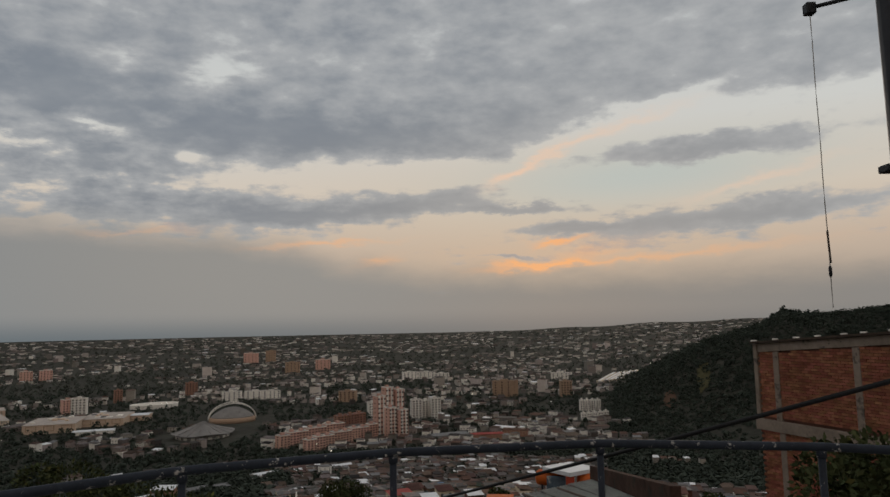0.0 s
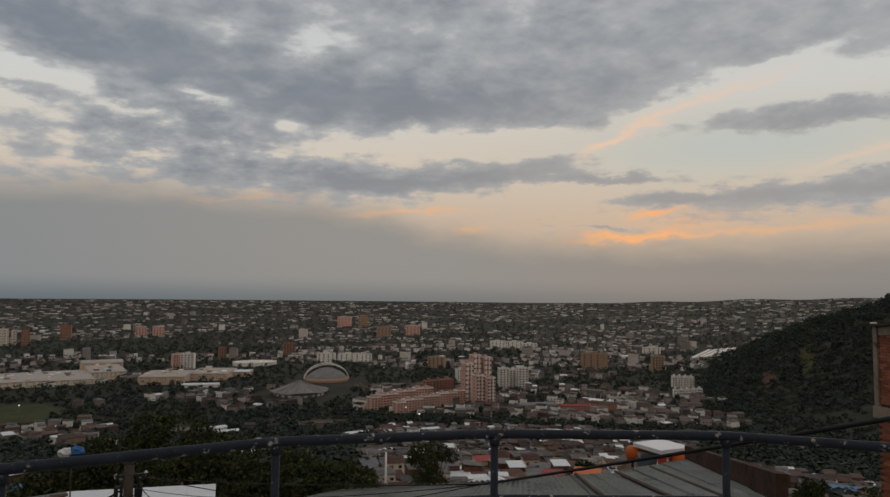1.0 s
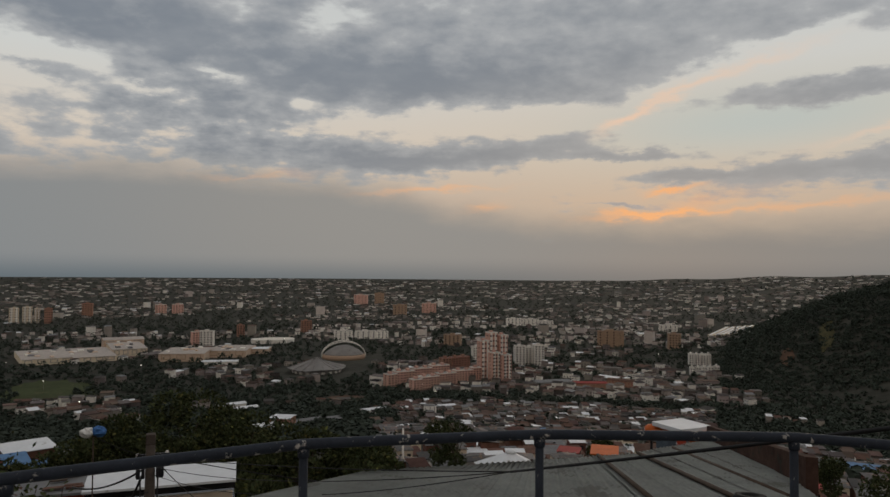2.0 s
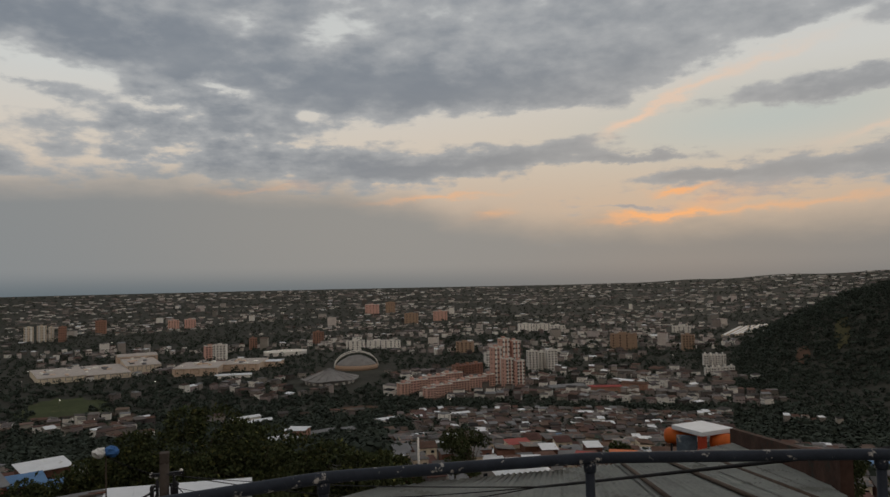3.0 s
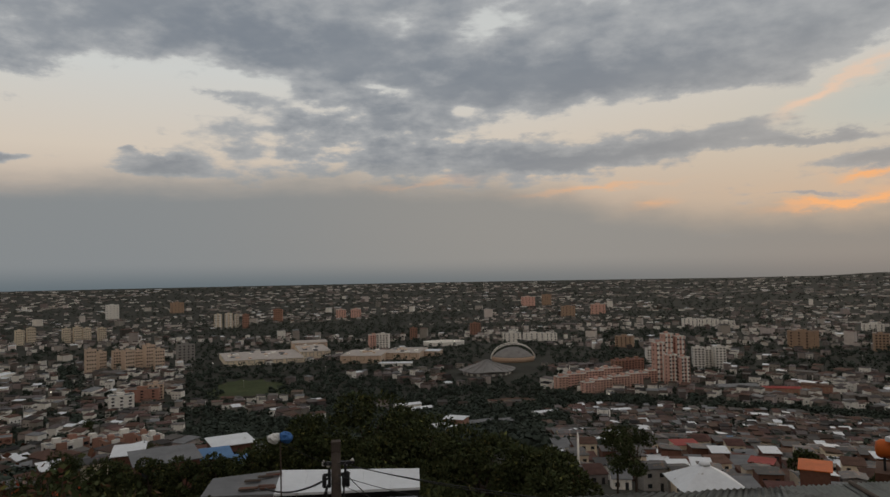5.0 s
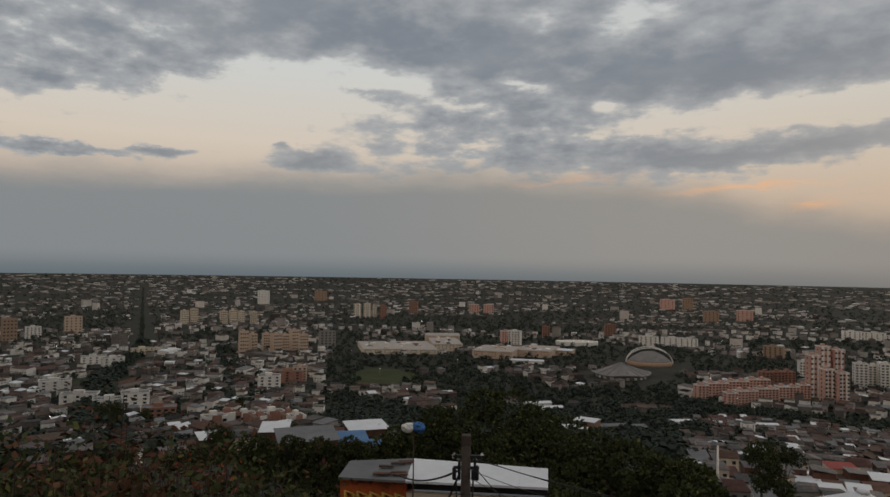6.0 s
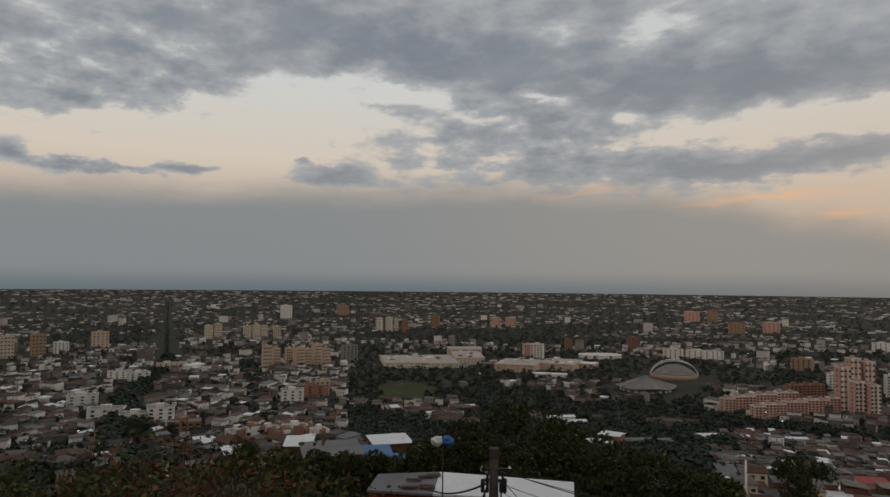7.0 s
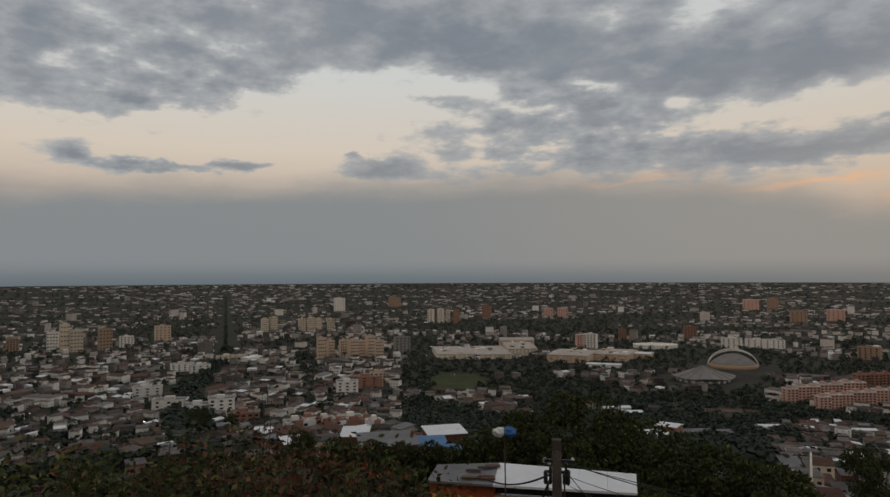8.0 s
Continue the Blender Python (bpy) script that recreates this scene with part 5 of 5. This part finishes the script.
def caught_bag():
    """Blown plastic caught on a post beside the pole."""
    bm = bmesh.new()
    z = ground(-11.25, 17.75) - .2
    tube(bm, [(0, 0, z), (.02, 0, 123), (0, 0, 126.36)], [.03, .025, .02], 8)
    tagged(part("cable_post", bm, "timber"), "thin dark wooden post that carries a cable", "post").matrix_world = pose(-11.25, 17.75, 0)
    for k, (dx, mk, sx, sz, lab) in enumerate(((-.14, "bag_white", .17, .125, "white plastic bag caught on a post"), (.13, "tarp_blue", .15, .14, "crumpled blue plastic sheet caught on a post"))):
        bm = bmesh.new()
        bmesh.ops.create_icosphere(bm, subdivisions=3, radius=1)
        for v in bm.verts:
            q = 1 + .35 * noise.noise(v.co * 1.8 + Vector((k * 7, 0, 0))) + .12 * noise.noise(v.co * 5)
            v.co = Vector((v.co.x * sx, v.co.y * .13, v.co.z * sz)) * q
        for f in bm.faces:
            f.smooth = False
        d = Vector((.80, .60, 0))
        p = Vector((-11.25, 17.75, 126.44)) + d * dx
        tagged(part("plastic_sheet", bm, mk), lab, "plastic bag").matrix_world = pose(*p, 0, 0, 36)


caught_bag()


def hoist():
    """The steel pole with its arm and hanging rope."""
    x, y = from_start(33.8, 7.6)
    z0 = 126.0
    b = thing("hoist_pole", "dark steel pole with an arm and a hanging rope", "pole", pose(x, y, z0))
    bm = bmesh.new()
    tube(bm, [(0, 0, 0), (0, 0, 5), (-.02, 0, 9.5)], [.13, .12, .11], 14)
    part("shaft", bm, "steel_dark", b)
    tx, ty = from_start(28.65, 7.75)
    ax, ay = tx - x, ty - y
    top = 133.73 - z0
    bm = bmesh.new()
    tube(bm, [(0, 0, top - .06), (ax * .5, ay * .5, top - .02), (ax, ay, top)], .022, 8)
    part("arm", bm, "steel_dark", b)
    bm = bmesh.new()
    box(bm, ax - .05, ax + .05, ay - .05, ay + .05, top - .07, top + .05, .01)
    part("pulley", bm, "steel_dark", b)
    bm = bmesh.new()
    tube(bm, [(ax + .002 * math.sin(k * .9), ay, top - .07 - k * (133.71 - 130.72) / 20) for k in range(21)], .0045, 6)
    rope = part("rope", bm, "concrete", b, "thin grey rope")
    bm = bmesh.new()
    lathe(bm, [(.009, 0), (.017, .02), (.017, .09), (.009, .11)], 8)
    part("weight", bm, "steel_dark", rope).location = (ax, ay, top - 2.76)
    bm = bmesh.new()
    tube(bm, [(ax, ay, top - 2.30), (ax + .01, ay, top - 2.62)], .010, 6)
    part("rope_splice", bm, "timber", rope)
    bm = bmesh.new()
    box(bm, -.22, .02, -.08, .08, 131.90 - z0, 131.97 - z0, .01)
    part("bracket", bm, "steel_dark", b)


hoist()


# the brick building -------------------------------------------------------------------------------
def brick_building():
    """The facade runs towards the terrace, and its top rises with the roof."""
    a, c = Vector((*from_start(23.3, 26.4), 0)), Vector((*from_start(36.5, 21.6), 0))
    d = (c - a).normalized()
    nrm = Vector((d.y, -d.x, 0))
    if nrm.dot(Vector((EYE[0], EYE[1], 0)) - a) < 0:
        nrm = -nrm
    L = (c - a).length
    m = Matrix(((d.x, -nrm.x, 0, a.x), (d.y, -nrm.y, 0, a.y), (0, 0, 1, 0), (0, 0, 0, 1)))
    b = thing("brick_building", "unfinished red brick building with concrete columns and beams", "building", m)
    RISE = .072
    top, beam, base = 129.72, 127.2, 112.0

    def sloped(bm, lo):
        """Lifts what lies above lo along the rising roof line."""
        for v in bm.verts:
            if v.co.z > lo:
                v.co.z += RISE * max(0, v.co.x)
        return bm
    bm = bmesh.new()
    box(bm, .02, L, .06, 8, base, top)
    part("wall", sloped(bm, beam), "brick_wall", b)
    # bricks in courses, proud of the mortar
    g = random.Random(17)
    V, F = [], []
    zc = beam - 6.2
    while zc < top + RISE * L - .32:
        x = .05 + (.13 if int(zc * 11) % 2 else 0)
        if not beam - .38 < zc < beam + .02:
            while x < L - .3:
                if zc < top + RISE * x - .36:
                    p = g.uniform(0, .016)
                    w = .235
                    n = len(V)
                    V += [(x, -p, zc), (x + w, -p, zc), (x + w, -p, zc + .075), (x, -p, zc + .075), (x, .058, zc), (x + w, .058, zc), (x + w, .058, zc + .075), (x, .058, zc + .075)]
                    F += [(n, n + 1, n + 2, n + 3), (n, n + 4, n + 5, n + 1), (n + 1, n + 5, n + 6, n + 2), (n + 2, n + 6, n + 7, n + 3), (n + 3, n + 7, n + 4, n)]
                x += .25
        zc += .09
    me = bpy.data.meshes.new("brickwork")
    me.from_pydata(V, [], F)
    me.materials.append(M["brick_clay"])
    tagged(part("brickwork", me, None, b), kind="stuff")

    def bar(name, x0, x1, z0, z1, y0=-.05, y1=.055, mk="column_raw", label=""):
        bm = bmesh.new()
        box(bm, x0, x1, y0, y1, z0, z1, .012)
        return part(name, sloped(bm, beam + .1), mk, b, label)
    bar("column", -.05, .12, beam + .003, top, -.07, .06)
    for x in (.78, 3.85):
        bar("column", x, x + .24, beam + .003, top - .31, -.03, .055)
    for x in (.86, 3.9):
        bar("column", x, x + .24, base, beam - .383, -.03, .055)
    bar("beam", -.1, L, beam - .36, beam, -.09, .055, "column_raw", "rough concrete floor beam")
    bar("ring_beam", .125, L, top - .297, top, -.03, .055)
    bm = bmesh.new()
    box(bm, -.08, L, -.16, 8.3, top + .003, top + .07)
    part("roof", sloped(bm, beam), "timber", b, "dark sheet roof edge")
    for k in range(8):
        bm = bmesh.new()
        box(bm, -.06, .06, -.12, .05, 0, .05, .01)
        o = part("roof_weight", bm, "white_wall", b)
        xx = .1 + k * .85 + g.uniform(-.1, .2)
        o.location = (xx, -.03, top + .073 + RISE * max(0, xx))


brick_building()


# terrace and railing -----------------------------------------------------------------------------------
def terrace():
    bm = bmesh.new()
    box(bm, -5, 7, -7, 5.32, 128.55, 128.80)
    tagged(part("terrace", bm, "concrete"), "rough concrete terrace floor", "floor", kind="structure")
    bm = bmesh.new()
    box(bm, -4.8, 6.8, -6.8, 5.1, 124.5, 128.547)
    tagged(part("retaining_wall", bm, "brick_wall"), "brick retaining wall below the terrace", "wall", kind="structure")
    b = thing("railing", "dark blue painted steel pipe railing with chipped paint", "railing")
    posts = [(-3.05, 2.15), (-2.30, 3.05), (-1.50, 3.84), (-.60, 4.56), (.46, 4.97), (1.69, 5.16), (2.89, 4.92), (4.02, 4.42), (5.1, 3.7)]
    Z = 129.85
    for zz, rad, name in ((Z, .0245, "top_rail"), (Z - .335, .017, "lower_rail"), (Z - .66, .017, "lower_rail")):
        pts = []
        for i, (px, py) in enumerate(posts):
            p = Vector((px, py, zz))
            if 0 < i < len(posts) - 1:
                q, r = Vector((*posts[i - 1], zz)), Vector((*posts[i + 1], zz))
                pts += [p.lerp(q, .10), p.lerp(q, .03).lerp(p.lerp(r, .03), .5), p.lerp(r, .10)]
            else:
                pts.append(p)
        bm = bmesh.new()
        tube(bm, pts, rad, 14)
        part(name, bm, "rail_paint", b)
    bm = bmesh.new()
    tube(bm, [(0, 0, 128.8), (0, 0, Z - .02)], .0205, 12)
    me = mesh("post", bm, "rail_paint")
    bm = bmesh.new()
    lathe(bm, [(.06, 0), (.06, .012), (.03, .016)], 12)
    fo = mesh("foot_plate", bm, "rail_paint")
    bm = bmesh.new()
    lathe(bm, [(.026, -.03), (.0275, 0), (.026, .012)], 12)
    we = mesh("weld", bm, "rail_paint")
    for px, py in posts:
        o = part("post", me, None, b)
        o.location = (px, py, 0)
        s = part("foot_plate", fo, None, o)
        s.location.z = 128.8
        s = part("weld", we, None, o)
        s.location.z = Z - .03


terrace()


# trees and shrubs near by -------------------------------------------------------------------------------
def leaf_mesh(name, P, D, S, g, mats, pick):
    """Leaves as folded pairs of triangles: places, directions, sizes."""
    n = len(P)
    up = g.normal(0, 1, (n, 3))
    u = np.cross(D, up)
    u /= np.linalg.norm(u, axis=1)[:, None] + 1e-6
    w = np.cross(D, u)
    s = S[:, None]
    V = np.stack((P, P + D * s * .55 + u * s * .30 + w * s * .07, P + D * s * 1.1, P + D * s * .5 - u * s * .30 + w * s * .07), 1).reshape(-1, 3)
    k = np.arange(n) * 4
    F = np.stack((k, k + 1, k + 2, k, k + 2, k + 3), 1).reshape(-1, 3)
    me = bpy.data.meshes.new(name)
    me.vertices.add(len(V)), me.loops.add(len(F) * 3), me.polygons.add(len(F))
    me.vertices.foreach_set("co", V.ravel())
    me.loops.foreach_set("vertex_index", F.ravel())
    me.polygons.foreach_set("loop_start", np.arange(0, len(F) * 3, 3))
    for mk in mats:
        me.materials.append(M[mk])
    me.polygons.foreach_set("material_index", np.repeat(pick, 2))
    me.update(calc_edges=True)
    return me


def broad_tree(az, r, top, rad, seed, leaves=9500, size=.27, mats=("foliage", "foliage_yellow"), yellow=.06, name="tree", label="large dark green broadleaf tree on the slope"):
    """A tapered trunk with limbs and a crown of leaf tufts gathered in uneven lobes."""
    g = np.random.default_rng(seed)
    x, y = polar(az, r)
    z = ground(x, y) - .3
    H = top - z
    b = thing(name, label, "tree", pose(x, y, z), "slope trees")
    bm = bmesh.new()
    tube(bm, [(0, 0, 0), (.15, .1, H * .3), (.1, -.1, H * .6)], [.06 * rad + .08, .05 * rad + .05, .03 * rad], 9)
    lobes = []
    for k in range(13):
        a, q = g.uniform(0, 6.28), g.uniform(.15, .85) ** .6
        hz = H - rad * .38 - g.uniform(0, 1) ** 1.4 * min(H * .5, rad * 1.3)
        c = np.array((math.cos(a) * rad * q * .8, math.sin(a) * rad * q * .8, hz - q * rad * .28))
        if k < 2:
            c = np.array((rad * .22 * (2 * k - 1), 0.0, H - rad * (.30 + .06 * k)))
        lobes.append((c, rad * g.uniform(.26, .44)))
        tube(bm, [(.12, 0, H * g.uniform(.3, .55)), tuple(c * .5 + np.array((0, 0, H * .28))), tuple(c)], [.10, .06, .025], 5, False)
    part("trunk", bm, "bark", b)
    n = leaves
    idx = g.integers(len(lobes), size=n)
    d = g.normal(0, 1, (n, 3))
    d /= np.linalg.norm(d, axis=1)[:, None]
    cen = np.array([l[0] for l in lobes])[idx]
    rr = np.array([l[1] for l in lobes])[idx]
    P = cen + d * (rr * g.uniform(.55, 1.08, n) ** .7)[:, None] * (1, 1, .78)
    D = d + g.normal(0, .55, (n, 3))
    D[:, 2] -= .2
    D /= np.linalg.norm(D, axis=1)[:, None]
    part("crown", leaf_mesh("crown", P, D, g.uniform(.6, 1.25, n) * size, g, mats, (g.random(n) < yellow).astype(np.int32)), None, b)
    return b


for k, (az, r, top, rad) in enumerate(((-29.6, 52, 122.3, 5.2), (-25.4, 49, 121.0, 4.2), (-33.8, 52, 120.6, 3.8), (-20.6, 47, 120.2, 4.2), (-16.2, 45, 119.7, 3.6), (-37.0, 56, 118.2, 3.2), (-22.5, 37, 119.5, 3.2), (-18.5, 35, 119.3, 3.0), (-27.3, 40, 119.7, 3.4), (-32.5, 40, 119.3, 3.0), (-14.6, 50, 118.3, 2.8), (-13.5, 36, 119.0, 1.8), (-46.0, 76, 113.0, 3.0), (-43.6, 74, 113.0, 3.0), (-48.8, 80, 112.2, 3.6), (-41.2, 72, 113.4, 2.6), (-13.2, 48, 117.0, 3.2), (-11.2, 46, 115.9, 2.0))):
    broad_tree(az, r, top, rad, 100 + k, 11000 if rad > 3.5 else 8000)
for k, (az, r, top, rad) in enumerate(((-8.2, 150, 98.5, 5.0), (-9.6, 165, 95.5, 4.5), (3.9, 122, 102.2, 2.6), (8.6, 90, 107.5, 2.4), (20.2, 150, 96.5, 4), (24, 120, 103, 5), (-50.3, 560, 32, 5.5), (-59.2, 470, 47, 6), (-60.0, 500, 42, 6.5), (-57.1, 520, 33, 5))):
    broad_tree(az, r, top, rad, 140 + k, 3600, .5, yellow=.0, label="dark round-headed tree among the houses")


g1 = random.Random(9)
tree_kinds = [broad_tree(-40 - 6 * k, 170, ground(*polar(-40 - 6 * k, 170)) + 8.5, 4.4, 160 + k, 4200, .42, yellow=.03, label="dark broadleaf tree on the lower slope") for k in range(3)]
for az, r in [(-66 + 4.1 * (i % 13) + g1.uniform(-2, 2), 92 + (i // 13) * 34 + g1.uniform(-14, 14)) for i in range(52)]:
    x, y = polar(az, r)
    if free(x, y, 4) and not (-49 < az < -38.5 and r < 128) and not (az < -49 and g1.random() < .35):
        o = copy_thing(g1.choice(tree_kinds), pose(x, y, ground(x, y) - .3 - g1.uniform(.6, 3.4) - (2.2 if az < -49 else 0), 0, 0, g1.uniform(0, 360)))


def shrub(az, r, top, rad, seed, tone, leaves, size, H0=None):
    """A near shrub: thin stems from the slope with small leaves along them."""
    g = np.random.default_rng(seed)
    x, y = polar(az, r)
    z = ground(x, y) - .1
    words = {"red": "leggy shrub with reddish dry leaves", "green": "leafy green shrub beside the terrace", "yellow": "yellow-green bush beside the terrace"}[tone]
    b = thing("shrub", words, "shrub", pose(x, y, z), "near shrubs")
    H = top - z
    bm = bmesh.new()
    P, D = [], []
    stems = 26
    for k in range(stems):
        a, q = g.uniform(0, 6.28), g.uniform(0, 1) ** .5
        tip = np.array((math.cos(a) * rad * q, math.sin(a) * rad * q, H * g.uniform(.72, 1.0) * (1 - .12 * q)))
        mid = tip * (.45, .45, .5) + g.normal(0, .06, 3)
        pts = [np.array((math.cos(a) * .12, math.sin(a) * .12, 0)), mid, tip * (.8, .8, .85), tip]
        tube(bm, [tuple(p) for p in pts], [.014, .010, .006, .003], 4, False)
        m = leaves // stems
        t = g.uniform(.22, 1, m) ** .7
        seg = np.where((t < .5)[:, None], pts[0] + (mid - pts[0]) * (t * 2)[:, None], mid + (tip - mid) * (t * 2 - 1)[:, None])
        P.append(seg + g.normal(0, 1, (m, 3)) * (.16, .16, .12))
    part("branchwork", bm, "bark", b)
    P = np.concatenate(P)
    n = len(P)
    D = g.normal(0, 1, (n, 3)) * (1, 1, .6)
    D /= np.linalg.norm(D, axis=1)[:, None]
    share = {"red": (.25, .92), "green": (.84, .92), "yellow": (.48, .50)}[tone]
    u = g.random(n)
    pick = np.where(u < share[0], 0, np.where(u < share[1], 1, 2)).astype(np.int32)
    part("foliage", leaf_mesh("foliage", P, D, g.uniform(.6, 1.3, n) * size, g, ("foliage", "foliage_red", "foliage_yellow"), pick), None, b)
    return b


g0 = random.Random(77)
k = 0
for az0, az1, tone, el in ((-84, -66, "yellow", -10.6), (-68, -58, "green", -12.4), (-60, -49, "red", -11.4), (-51, -44, "green", -13.4)):
    az = az0
    while az < az1:
        for r in (5.3, 6.3, 7.6):
            e = el - g0.uniform(-1.7, 2.0) - (1.2 if r < 6 else 0)
            shrub(az + g0.uniform(-1.5, 1.5), r + g0.uniform(-.4, .4), EYE[2] + r * math.tan(radians(e + 1.4)), .62, 200 + k, tone if g0.random() < .78 else "green", 3400 if tone != "red" else 2600, .056)
            k += 1
        az += 4.2
shrub(-42.6, 5.2, EYE[2] - 5.2 * math.tan(radians(15.4)), .35, 301, "green", 900, .06)
for k, (az, r, el) in enumerate(((35.2, 12.2, -9.3), (38.2, 12.0, -8.6), (41.5, 11.5, -8.8), (36.2, 11.0, -11.2))):
    broad_tree(az + .8, r, EYE[2] + r * math.tan(radians(el)), 1.35, 320 + k, 7000, .12, yellow=.02, label="dark leafy tree growing beside the brick building")


def blossom(az, r, el, seed):
    g = np.random.default_rng(seed)
    x, y = polar(az, r)
    z = EYE[2] + r * math.tan(radians(el))
    n = 24
    P = g.normal(0, 1, (n, 3)) * (.16, .16, .06)
    D = g.normal(0, 1, (n, 3))
    D /= np.linalg.norm(D, axis=1)[:, None]
    b = thing("blossom_shrub", "small shrub with orange red blossom", "shrub", pose(x, y, z - 2.2), "near shrubs")
    bm = bmesh.new()
    for q in range(5):
        tube(bm, [(0, 0, 0), tuple(g.normal(0, .1, 2)) + (1.2,), tuple(g.normal(0, .14, 2)) + (2.2,)], [.014, .01, .004], 4, False)
    part("branchwork", bm, "bark", b)
    o = part("blossom", leaf_mesh("blossom", P, D, g.uniform(.6, 1.2, n) * .035, g, ("petal",), np.zeros(n, np.int32)), None, b, "orange red flowers")
    o.location.z = 2.2


blossom(-49.5, 6.0, -14.6, 1)
blossom(-51.5, 6.2, -14.9, 2)


# lit street lamps over the town -------------------------------------------------------------------------------
def lamps():
    g = random.Random(31)
    b = thing("street_lamp", "street lamp already lit at dusk", "street lamp", pose(0, 0, 0), "street lamps")
    bm = bmesh.new()
    tube(bm, [(0, 0, 0), (0, 0, 5), (0, 0, 8.6)], [.14, .11, .08], 6)
    part("shaft", bm, "grey_wall", b)
    bm = bmesh.new()
    box(bm, -.35, .35, -.5, .05, 8.4, 8.75, .05)
    part("lamp_head", bm, "lamp_glow", b)
    spots = [(-25.0, 1120), (-22.3, 1270), (1.5, 1230), (2.2, 1240), (7.9, 1110), (-34.6, 1250), (-41.6, 1060), (-8.6, 880), (-32.9, 960), (4.8, 1900), (4.5, 1905), (5.2, 1910), (-37.0, 690), (-12.2, 1400)]
    spots += [(g.uniform(-72, 20), g.uniform(520, 2200)) for _ in range(34)]
    for i, (az, r) in enumerate(spots):
        m = facing(az, r)
        if i == 0:
            b.matrix_world = m
        else:
            copy_thing(b, m)


lamps()
